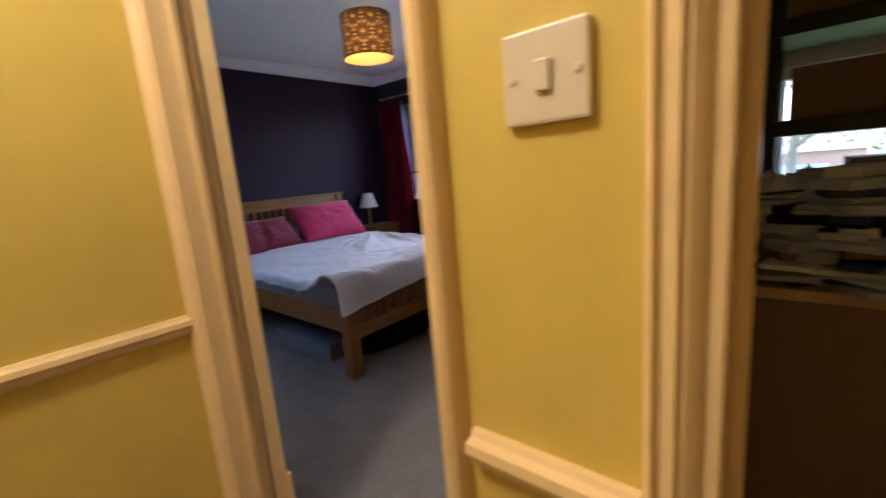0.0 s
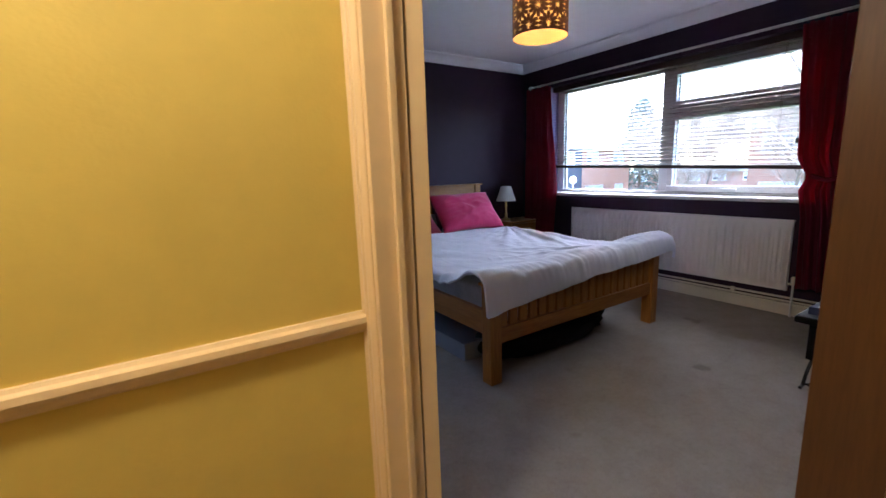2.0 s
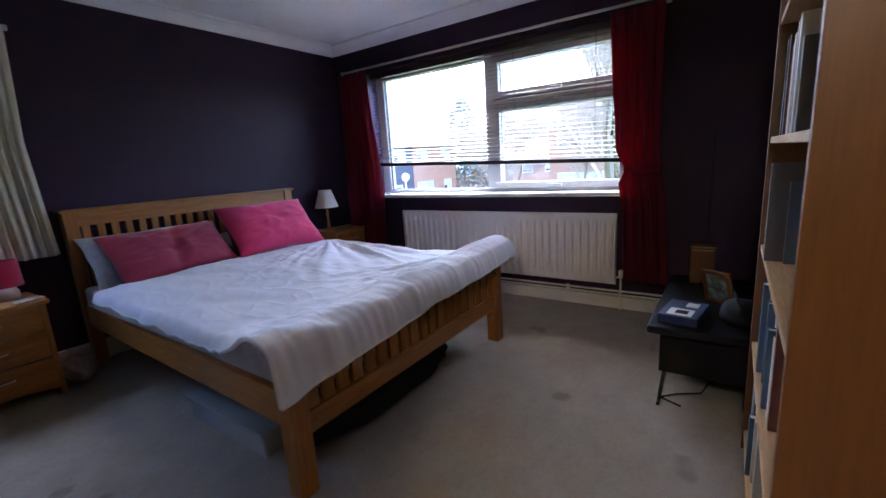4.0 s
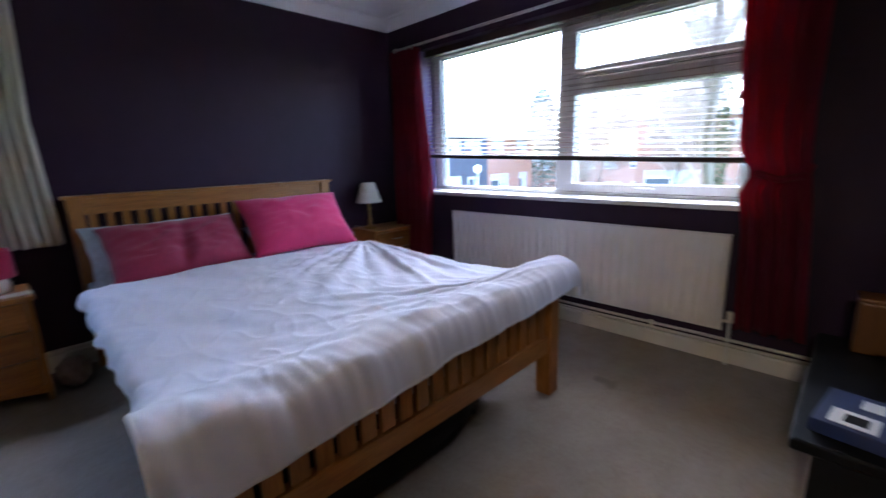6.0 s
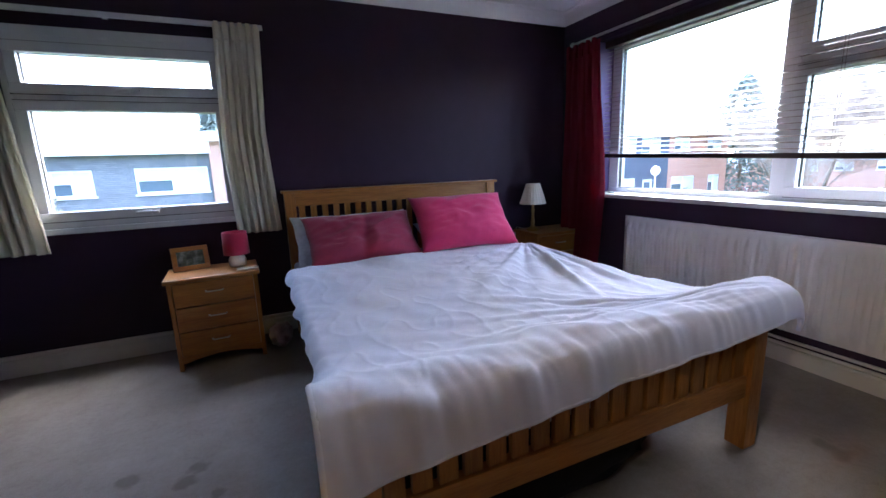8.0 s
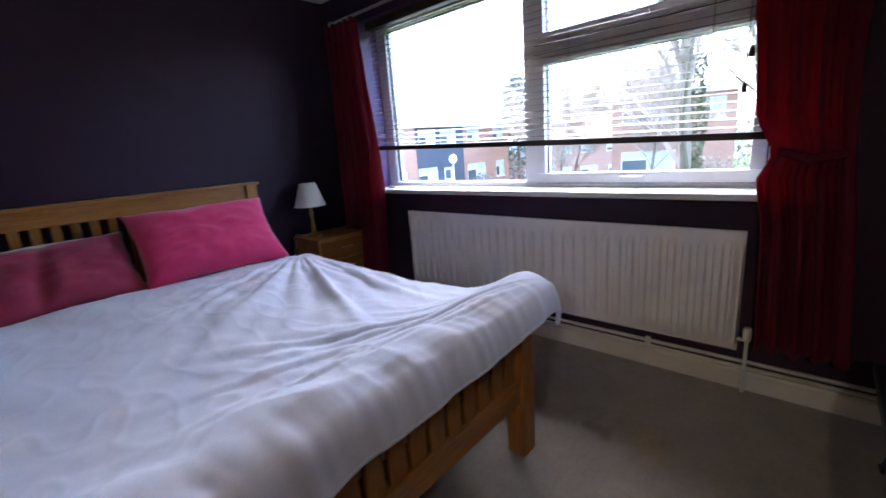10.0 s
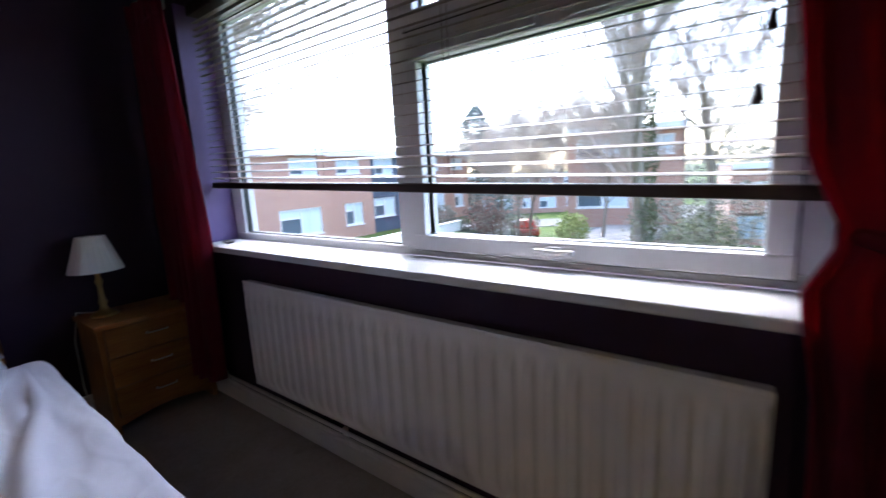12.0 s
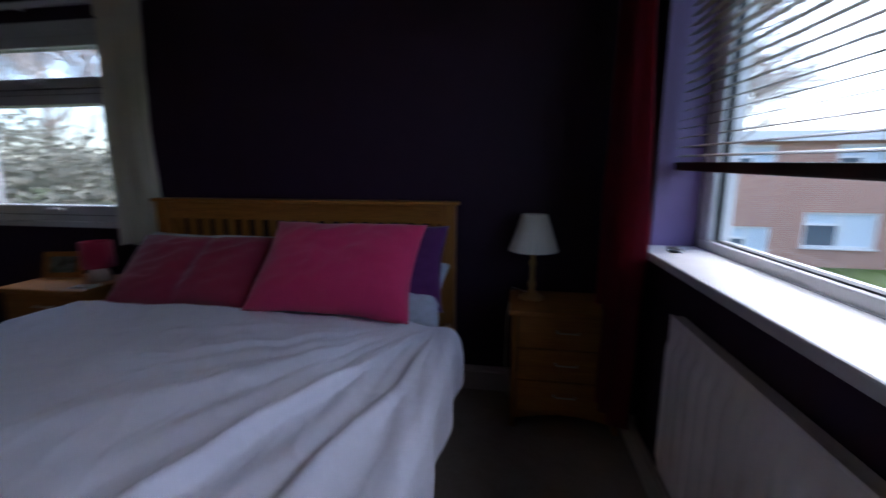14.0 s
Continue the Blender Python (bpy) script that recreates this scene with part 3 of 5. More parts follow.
for s in (-1, 1):
    part("finial", spin([(0.010, 0), (0.016, 0.01), (0.02, 0.03), (0.012, 0.05), (0.004, 0.056)], 16), STEEL, pole).matrix_basis = pose(0, s * 1.45, 0, -90 * s, 0, 0)
    part("bracket", put(tube([(0, s * 1.36, 0), (0.07, s * 1.36, 0)], 0.007), box(0.062, 0.069, s * 1.36 - 0.02, s * 1.36 + 0.02, -0.03, 0.03, 0.002)), STEEL, pole)

curtain("cream_curtain", bend([(0.735, 1.385), (1.3, 1.36), (2.02, 1.39)]), bend([(0.735, 1.655), (1.4, 1.62), (2.02, 1.65)]), 0.735, 2.02, 6, 0.022, 4.235, "x", CREAM_CURTAIN,
        "cream short pleated curtain drawn back beside the window", None, 2)
curtain("cream_curtain", bend([(0.72, -0.02), (2.02, 0.0)]), bend([(0.72, 0.415), (1.2, 0.385), (1.7, 0.35), (2.02, 0.335)]), 0.72, 2.02, 8, 0.022, 4.235, "x", CREAM_CURTAIN,
        "cream short pleated curtain drawn back beside the window", None, 5)
ct = thing("curtain_track", (0.85, 4.255, 2.015), "white curtain track over the small window", "curtain track")
part("track", box(-0.85, 0.82, -0.012, 0.012, -0.006, 0.022, 0.003), UPVC, ct)
for x in (-0.7, 0.0, 0.7):
    part("bracket", box(x - 0.012, x + 0.012, 0.012, 0.045, -0.004, 0.018, 0.002), UPVC, ct)

# ---- radiator ----
rad = thing("radiator", (4.05, 2.522, 0.19), "long white panel radiator under the window", "radiator")
RW, RH, RN = 0.985, 0.52, 33


def flute(u, v):
    y = (u - 0.5) * 2 * RW
    z = v * RH
    f = 0.5 - 0.5 * math.cos(2 * math.pi * (y + RW) / (2 * RW) * RN)
    f = min(1.0, max(0.0, (f - 0.22) / 0.42))
    f = f * f * (3 - 2 * f)
    band = min(1, max(0, (z - 0.03) / 0.035)) * min(1, max(0, (RH - 0.045 - z) / 0.035))
    band *= min(1, max(0, (RW - 0.015 - abs(y)) / 0.02))
    edge = -0.006 if v in (0, 1) else 0.0
    return (-0.020 * f * band - 0.004 - edge, y, z)


front = grid(flute, RN * 12, 20)
part("front_panel", front, RADIATOR, rad, "", True)
part("back_panel", boxes((0.0, 0.006, -RW, RW, 0, RH), (-0.004, 0.006, -RW - 0.002, -RW + 0.006, 0, RH), (-0.004, 0.006, RW - 0.006, RW + 0.002, 0, RH)), RADIATOR, rad)
part("top_edge", box(-0.006, 0.001, -RW, RW, RH - 0.004, RH + 0.006, 0.002), RADIATOR, rad)
part("top_grille", boxes((0.008, 0.034, -RW, RW, RH - 0.006, RH), *[(0.001, 0.008, y, y + 0.012, RH - 0.006, RH) for y in np.linspace(-RW, RW - 0.012, 60)]), RADIATOR, rad)
for y in (-0.8, 0.8):
    part("bracket", box(0.006, 0.04, y - 0.02, y + 0.02, 0.05, 0.45), RADIATOR, rad)
v = part("radiator_valve", put(spin([(0.012, 0), (0.016, 0.01), (0.016, 0.055), (0.012, 0.062)], 16, (0.0, -RW - 0.035, 0.05)), tube([(0, -RW, 0.055), (0, -RW - 0.035, 0.055), (0, -RW - 0.035, 0.03)], 0.009)), PLASTIC_WHITE, rad)
part("pipe", tube([(0, -RW - 0.035, 0.05), (0, -RW - 0.035, -0.19)], 0.0075), UPVC, v)

# small things on the window board
k = thing("key_clip", (4.12, 3.80, 0.868), "small metal clip lying on the window board", "clip")
part("clip_body", tube([(0, 0, 0.004), (0.02, -0.03, 0.006), (0.03, -0.06, 0.004), (0.012, -0.05, 0.012), (0, -0.02, 0.01)], 0.004, 6), STEEL, k)
part("clip_tab", box(-0.015, 0.01, -0.09, -0.05, 0, 0.006, 0.002), BLACK, k)

# ---- pendant lamp ----
pend = thing("pendant_lamp", (2.196, 2.239, CEIL), "drum pendant lamp with a cut-out flower pattern, lit", "pendant lamp")
part("ceiling_rose", spin([(0.045, 0), (0.045, -0.008), (0.03, -0.022), (0.008, -0.03)], 24), PLASTIC_WHITE, pend)
part("cable", tube([(0, 0, -0.025), (0, 0, -0.235)], 0.0035), PLASTIC_WHITE, pend)
part("bulb_holder", spin([(0.014, -0.225), (0.02, -0.235), (0.02, -0.275), (0.016, -0.285)], 16), PLASTIC_WHITE, pend)
part("bulb", spin([(0.012, -0.285), (0.022, -0.305), (0.031, -0.335), (0.028, -0.36), (0.012, -0.378)], 20), BULB, pend, "lit warm bulb", True)
SR, ST, SB = 0.152, -0.225, -0.472
liner = part("shade_liner", grid(lambda u, v: (SR * 0.985 * math.cos(2 * math.pi * u), SR * 0.985 * math.sin(2 * math.pi * u), SB + (ST - SB) * v), 64, 4), SHADE_LINER, pend, "glowing amber lining", True)
lat = bmesh.new()


def strip(points, w, r):
    """A flat band on the drum's face through (angle, height) points."""
    for (a0, z0), (a1, z1) in zip(points, points[1:]):
        dx, dz = (a1 - a0) * r, z1 - z0
        n = math.hypot(dx, dz) or 1
        ox, oz = -dz / n * w / 2 / r, dx / n * w / 2
        q = [(a0 - ox, z0 - oz), (a1 - ox, z1 - oz), (a1 + ox, z1 + oz), (a0 + ox, z0 + oz)]
        lat.faces.new([lat.verts.new((r * math.cos(a), r * math.sin(a), z)) for a, z in q])


def petal(a, z, t, r0, r1, w):
    """One dark teardrop of a rosette at angle a and height z of the drum."""
    pts = [(r0, 0), (r0 + (r1 - r0) * 0.45, w * 0.38), (r0 + (r1 - r0) * 0.8, w * 0.5), (r1, w * 0.22), (r1, -w * 0.22), (r0 + (r1 - r0) * 0.8, -w * 0.5), (r0 + (r1 - r0) * 0.45, -w * 0.38)]
    vs = []
    for p, q in pts:
        dx, dz = p * math.cos(t) - q * math.sin(t), p * math.sin(t) + q * math.cos(t)
        zz = min(ST - 0.008, max(SB + 0.008, z + dz))
        vs.append(lat.verts.new((SR * math.cos(a + dx / SR), SR * math.sin(a + dx / SR), zz)))
    lat.faces.new(vs)


COLS, CELL = 9, 0.115
for i in range(4):
    for j in range(COLS):
        a, z = 2 * math.pi * (j + 0.5 * (i % 2)) / COLS, SB + 0.03 + i * 0.088
        for t in range(12):
            ang = 2 * math.pi * t / 12
            if SB + 0.004 < z + 0.03 * math.sin(ang) < ST - 0.004:
                petal(a, z, ang, 0.006, 0.054, 0.0200)
        for z2 in (z + 0.026, z - 0.026):
            for t in range(6):
                ang = 2 * math.pi * t / 6
                if SB + 0.004 < z2 + 0.012 * math.sin(ang) < ST - 0.004:
                    petal(a + math.pi / COLS, z2, ang, 0.003, 0.0125, 0.0085)
for z in (SB + 0.004, ST - 0.004):
    strip([(t, z) for t in np.linspace(0, 2 * math.pi, 65)], 0.012, SR + 0.0005)
thick(part("fretwork", lat, SHADE_VENEER, pend, "brown wood veneer cut in flower rosettes"), 0.0015)
part("spider_ring", put(tube([(SR * 0.97, 0, ST - 0.02), (0.02, 0, ST - 0.012)], 0.002, 6), put(tube([(-SR * 0.48, SR * 0.84, ST - 0.02), (-0.01, 0.017, ST - 0.012)], 0.002, 6), tube([(-SR * 0.48, -SR * 0.84, ST - 0.02), (-0.01, -0.017, ST - 0.012)], 0.002, 6))), STEEL, pend)

# hall ceiling lamp, behind the start of the walk
hl = thing("ceiling_light", (-0.05, 0.81, CEIL), "round opal glass hall ceiling light, lit", "ceiling light")
part("base", spin([(0.12, 0), (0.12, -0.02), (0.1, -0.03)], 32), BRASS, hl)
part("diffuser", spin([(0.10, -0.03), (0.11, -0.05), (0.10, -0.075), (0.06, -0.095), (0.0, -0.10)], 32), HALL_GLOW, hl, "lit opal glass", True)

# ---- bed ----
bed = thing("bed", (2.46, 3.1, 0), "oak slatted king-size bed frame against the aubergine wall", "bed")
FX0, FX1, HX0, HX1 = 1.645, 3.225, 1.685, 3.297
FY0, FY1, HY0, HY1 = 2.047, 2.122, 4.165, 4.235


def bedpart(name, bm, mat, label=""):
    for vv in bm.verts:
        vv.co -= Vector((2.46, 3.1, 0))
    return part(name, bm, mat, bed, label)


for x0 in (FX0, FX1 - 0.075):
    bedpart("foot_post", box(x0, x0 + 0.075, FY0, FY1, 0, 0.545, 0.004), OAK_Z)
for x0 in (HX0, HX1 - 0.07):
    bedpart("head_post", box(x0, x0 + 0.07, HY0, HY1, 0, 0.985, 0.004), OAK_Z)
bedpart("headboard_cap", box(HX0 - 0.015, HX1 + 0.015, HY0 - 0.018, HY1 + 0.018, 0.985, 1.003, 0.005), OAK_X)
bedpart("headboard_rail", box(HX0 + 0.07, HX1 - 0.07, HY0 + 0.018, HY1 - 0.018, 0.895, 0.985, 0.003), OAK_X)
bedpart("headboard_rail", box(HX0 + 0.07, HX1 - 0.07, HY0 + 0.018, HY1 - 0.018, 0.36, 0.47, 0.003), OAK_X)
n = 19
for i in range(n):
    x = HX0 + 0.07 + (HX1 - HX0 - 0.14) * (i + 0.5) / n
    bedpart("headboard_slat", box(x - 0.02, x + 0.02, HY0 + 0.026, HY1 - 0.026, 0.47, 0.895, 0.002), OAK_Z)
bedpart("footboard_rail", box(FX0 + 0.075, FX1 - 0.075, FY0 + 0.014, FY1 - 0.02, 0.22, 0.305, 0.003), OAK_X)
bedpart("footboard_rail", box(FX0 + 0.075, FX1 - 0.075, FY0 + 0.014, FY1 - 0.02, 0.475, 0.54, 0.003), OAK_X)
bedpart("footboard_cap", box(FX0 - 0.012, FX1 + 0.012, FY0 - 0.012, FY1 + 0.012, 0.545, 0.562, 0.005), OAK_X)
n = 19
for i in range(n):
    x = FX0 + 0.075 + (FX1 - FX0 - 0.15) * (i + 0.5) / n
    bedpart("footboard_slat", box(x - 0.028, x + 0.028, FY0 + 0.026, FY1 - 0.03, 0.305, 0.475, 0.002), OAK_Z)
for xf, xh in ((FX0 + 0.012, HX0 + 0.012), (FX1 - 0.042, HX1 - 0.042)):
    b = box(0, 0.03, FY1, HY0, 0.27, 0.405, 0.003)
    for vv in b.verts:
        vv.co.x += xf + (xh - xf) * (vv.co.y - FY1) / (HY0 - FY1)
    bedpart("side_rail", b, OAK_Y)
for i in range(12):
    y = FY1 + 0.12 + i * 0.165
    bedpart("base_slat", box(1.70, 3.21, y, y + 0.06, 0.305, 0.32), OAK_X)

mat = thing("mattress", (2.455, 3.14, 0.32), "mattress in a grey patterned fitted sheet", "mattress")
part("mattress_body", box(-0.755, 0.765, -1.005, 1.015, 0, 0.20, 0.03, 4), SHEET, mat, "", True)


# duvet: an unmade sheet folded down over the foot and the sides
def ridged(p, k):
    return (1 - abs(noise.noise(p)) * 2) ** k


CREASES = ((1.15, 3.0, 0.7, 1.7, 0.12, 0.026), (0.95, 5.5, 1.1, 4.2, 0.12, 0.016), (0.25, 4.0, 1.0, 9.1, 0.12, 0.014), (1.9, 5.0, 1.2, 13.3, 0.11, 0.009), (0.7, 9.0, 2.2, 17.9, 0.14, 0.006),
           (1.35, 8.0, 1.6, 23.1, 0.13, 0.009))


def duvet_at(u, v):
    near = max(0.0, min(1.0, (0.45 - v) / 0.3))
    a = 1.585 + u * (2.055 - 0.17 * near)
    f = max(0, min(1, (a - 1.62) / 1.6))
    b0 = 1.84 + 0.10 * f + 0.02 * math.sin(math.pi * f)
    b = b0 + v * (3.72 - b0)
    lo, hi, foot = 1.64, 3.365 - 0.06 * max(0, (2.5 - b)), 2.015
    r = 0.045
    x, drop = a, 0.0
    if a < lo + 0.03:
        d = lo + 0.03 - a
        h = max(0.0, min(1.0, (b - 2.16) / 0.3))
        x, drop = a + h * (d - r * (1 - math.exp(-d / r))), h * (d - r * (1 - math.exp(-d / r)))
    if a > hi - 0.03:
        d = a - hi + 0.03
        x, drop = hi - 0.03 + r * (1 - math.exp(-d / r)), d - r * (1 - math.exp(-d / r))
    y, fall = b, 0.0
    if b < foot + 0.03:
        d = foot + 0.03 - b
        y, fall = foot + 0.03 - r * (1 - math.exp(-d / r)), d - r * (1 - math.exp(-d / r))
    # the body of the bedding: higher over the footboard, low behind it
    back = min(1.0, max(0.0, (b - 2.12) / 0.45))
    back *= back * (3 - 2 * back)
    z = 0.588 - 0.032 * back + 0.05 * math.exp(-((b - 2.12) / 0.13) ** 2) + 0.06 * math.exp(-((b - 2.12) / 0.2) ** 2) * max(0, (a - 2.6)) + 0.010 * math.sin(b * 2.0)
    z += 0.022 * math.exp(-((a - 2.5) / 0.6) ** 2) * back
    z -= 0.022 * math.exp(-((a - 3.36) / 0.18) ** 2) * back
    top = 1.0 / (1 + 4 * (drop + fall))
    p = Vector((a, b, 0))
    q = Vector((a * 0.62 + b * 0.78, -a * 0.78 + b * 0.62, 0))
    warp = 0.10 * noise.noise(Vector((a * 1.3, b * 1.3, 2.2)))
    w = 0.0
    for ang, across, along, off, width, amp in CREASES:
        c, s = math.cos(ang), math.sin(ang)
        n = noise.noise(Vector(((a * c + b * s + warp) * along, (-a * s + b * c + warp) * across, off)))
        m = max(0.0, noise.noise(Vector((a * 1.6, b * 1.6, off + 20))) + 0.45)
        w += 0.22 * amp * math.exp(-(n / (width * 1.7)) ** 2) * m
    w += 0.002 * ridged(q * 6.5 + Vector((0, 0, 3.0)), 3) * max(0.0, 0.3 + noise.noise(p * 2.3 + Vector((5, 0, 0)))) 
    w += 0.016 * noise.noise(Vector((a * 2.0, b * 2.0, 7.7))) + 0.007 * noise.noise(Vector((a * 5.5, b * 5.5, 1.7)))
    # long folds fanning out from the corner by the pillows
    dx, dy = a - 3.30, 3.75 - b
    rr, ph = math.hypot(dx, dy), math.atan2(-dx, dy)
    fan = math.exp(-((rr - 0.75) / 0.5) ** 2) * math.exp(-((ph - 0.45) / 0.55) ** 2)
    fs = math.sin(ph * 20 + 3.0 * noise.noise((rr * 1.1, ph * 2.0, 3.3)))
    w += 0.034 * fan * max(0.0, fs) ** 5 + 0.006 * fan * math.sin(ph * 52 + 5 * noise.noise((rr * 2, ph * 3, 8.8)))
    # folds drawn towards the foot corner by the window
    dx, dy = 3.42 - a, b - 2.02
    rr, ph = math.hypot(dx, dy), math.atan2(dy, dx)
    pull = math.exp(-((rr - 0.7) / 0.45) ** 2) * math.exp(-((ph - 0.42) / 0.32) ** 2)
    fs = math.sin(ph * 34 + 2.6 * noise.noise((rr * 1.4, ph * 2.5, 13.3)))
    w += 0.016 * pull * max(0.0, fs) ** 3 + 0.004 * pull * math.sin(ph * 80 + 5 * noise.noise((rr * 2, ph * 3, 18.8)))
    # broad soft folds lying along and across the bed
    f1 = noise.noise(Vector(((a * 0.9 + b * 0.45 + warp) * 8.5, (b * 0.9 - a * 0.45) * 1.6, 61.0)))
    f2 = noise.noise(Vector(((b * 0.85 + a * 0.5 + warp) * 9.5, (a * 0.85 - b * 0.5) * 1.8, 67.0)))
    w += 0.017 * f1 * max(0.0, 0.35 + noise.noise((a * 1.5, b * 1.5, 71.0))) + 0.015 * f2 * max(0.0, 0.3 + noise.noise((a * 1.7, b * 1.7, 73.0)))
    # small loose wrinkles
    w += 0.0022 * ridged(Vector((a * 9 + 3 * warp, b * 5, 41.0)), 5) + 0.002 * noise.noise(Vector((a * 14, b * 11, 5.5)))
    w += 0.006
    z += (w - 0.02) * top
    z -= max(drop, fall) + 0.06 * min(drop, fall)
    # soft vertical folds in what hangs
    y -= min(1, fall * 9) * (0.005 * math.sin(a * 33 + 6 * fall) * math.sin(a * 3.1) + 0.004 * math.sin(a * 17 + 2 * noise.noise((a * 2, 0, 1))) + 0.010 * noise.noise((a * 4, fall * 3, 2)))
    s = -1 if a < 2.5 else 1
    x += s * min(1, drop * 9) * (0.012 * math.sin(b * 19 + 2 * noise.noise((b * 2, 0, 5))) + 0.016 * noise.noise((b * 4, drop * 3, 8)))
    # fine gathers over the crest and down the fall
    g = math.exp(-((b - 2.0) / 0.16) ** 2)
    k = noise.noise((a * 13 + 1.5 * (b - 2) + 0.8 * warp, b * 1.1, 31.0))
    k2 = noise.noise((a * 27 + 3 * (b - 2), b * 2.0, 47.0))
    y -= g * (0.008 * k + 0.005 * k2) * min(1, 0.3 + fall * 8)
    z += g * (0.006 * k + 0.004 * k2) * top
    # bunched edge along the open side
    if a < 1.75:
        e = math.exp(-((a - 1.62) / 0.09) ** 2) * min(1, max(0, (b - 2.3) / 0.2))
        x += e * 0.022 * noise.noise((b * 11, a * 3, 9.0))
        z += e * 0.016 * noise.noise((b * 15, a * 5, 4.0))
    return (x, y, max(z, 0.33))


dv = thing("duvet", (0, 0, 0), "rumpled white cotton duvet spread over the bed", "duvet")
dcloth = part("duvet_cover", grid(duvet_at, 320, 320), DUVET, dv, "", True)
thick(dcloth, 0.014, 0.0)
part("foot_hem", tube([duvet_at(k / 80, 0.0) for k in range(81)], 0.009, 8), DUVET, dv, "", True)
part("side_hem", tube([duvet_at(0.0, k / 80) for k in range(81)], 0.009, 8), DUVET, dv, "", True)


def pillow(name, place, w, h, t, rx, ry, rz, material, label, seed, dent=None):
    """A soft cushion, wide in x and tall in y of its own, leaning back by rx."""
    bm = bmesh.new()

    def side(s):
        def at(u, v):
            a, b = 2 * u - 1, 2 * v - 1
            e = (max(0, 1 - abs(a) ** 3.2) * max(0, 1 - abs(b) ** 3.2)) ** 0.55
            if dent is not None:
                e *= 1 - 0.3 * math.exp(-((a - dent - 0.10 * b + 0.05 * noise.noise((b * 3, 0, seed))) / 0.09) ** 2)
            x = a * w / 2 * (1 - 0.07 * (1 - b * b) * abs(a) ** 2)
            y = b * h / 2 * (1 - 0.08 * (1 - a * a) * abs(b) ** 2)
            wr = 0.014 * noise.noise((a * 2.6, b * 2.6, seed + s)) + 0.013 * ridged(Vector((a * 1.8 + b * 2.2, b * 3.0 - a * 2.4, seed)), 3) * e
            return (x + 0.008 * noise.noise((a * 2, b * 2, seed + 9)), y + 0.010 * noise.noise((a * 2, b * 2, seed + 5)), s * (t / 2 * e + wr * e))
        return at
    put(bm, grid(side(1), 40, 30))
    put(bm, grid(side(-1), 40, 30, True))
    bmesh.ops.remove_doubles(bm, verts=bm.verts[:], dist=0.0008)
    ob = part(name, bm, material, None, "", True)
    ob.matrix_world = pose(*place, rx, ry, rz)
    return tagged(ob, label, "pillow")


pillow("pillow", (2.84, 3.83, 0.745), 0.72, 0.46, 0.17, 48, 0, -3, HOT_PINK, "bright pink pillow propped against the headboard", 1)
pillow("pillow", (2.13, 3.88, 0.69), 0.74, 0.40, 0.15, 44, 0, 2, DARK_PINK, "dark raspberry pink pillow propped against the headboard", 2, 0.02)
pillow("pillow", (2.92, 4.02, 0.715), 0.72, 0.40, 0.12, 66, 0, 0, PLUM, "plum purple pillow behind the bright pink one", 3)
pillow("pillow", (2.93, 4.00, 0.60), 0.70, 0.42, 0.13, 30, 0, 0, PALE_BLUE, "pale blue pillow at the bottom of the pile", 4)
pillow("pillow", (2.10, 4.01, 0.665), 0.80, 0.40, 0.13, 55, 0, 0, PALE_BLUE, "pale floral pillow behind the dark pink one", 5)


# ---- bedside cabinets ----
def cabinet(place, turn, label):
    c = thing("bedside_cabinet", place, label, "cabinet", "bedside cabinets", "", turn)
    w, d = 0.225, 0.33
    part("top", box(-w - 0.025, w + 0.025, -d / 2 - 0.02, d / 2, 0.532, 0.557, 0.006), OAK_X, c)
    for s in (-1, 1):
        part("side_panel", box(s * w - 0.012, s * w + 0.012, -d / 2 + 0.01, d / 2, 0.0, 0.532, 0.002), OAK_Z, c)
    part("back_panel", box(-w + 0.012, w - 0.012, d / 2 - 0.01, d / 2, 0.06, 0.532), OAK_Z, c)
    ap = bmesh.new()
    pts = [(-w + 0.012, 0.085), (-w + 0.012, 0.045)] + [(-w + 0.03 + (2 * w - 0.06) * k / 10, 0.045 + 0.028 * math.sin(math.pi * k / 10)) for k in range(11)] + [(w - 0.012, 0.045), (w - 0.012, 0.085)]
    a = [ap.verts.new((x, -d / 2 + 0.012, z)) for x, z in pts]
    b = [ap.verts.new((x, -d / 2 + 0.03, z)) for x, z in pts]
    for k in range(len(pts)):
        ap.faces.new((a[k], a[(k + 1) % len(pts)], b[(k + 1) % len(pts)], b[k]))
    ap.faces.new(a[::-1]); ap.faces.new(b)
    bmesh.ops.recalc_face_normals(ap, faces=ap.faces[:])
    part("apron", ap, OAK_X, c)
    for z0, z1 in ((0.09, 0.232), (0.238, 0.38), (0.386, 0.526)):
        dr = part("drawer", box(-w + 0.015, w - 0.015, -d / 2 + 0.002, d / 2 - 0.02, z0, z1, 0.003), OAK_X, c)
        z = (z0 + z1) / 2 + 0.01
        part("handle", put(tube([(-0.045, -d / 2 + 0.004, z), (-0.04, -d / 2 - 0.016, z), (0.04, -d / 2 - 0.016, z), (0.045, -d / 2 + 0.004, z)], 0.004, 8), box(-0.05, -0.04, -d / 2 - 0.001, -d / 2 + 0.004, z - 0.006, z + 0.006)), STEEL, dr)
    return c


cabinet((1.226, 4.055, 0), 3.0, "oak three-drawer bedside cabinet with a photo and lamp")
cabinet((3.815, 4.128, 0), 0.0, "oak bedside cabinet in the corner by the red curtain")

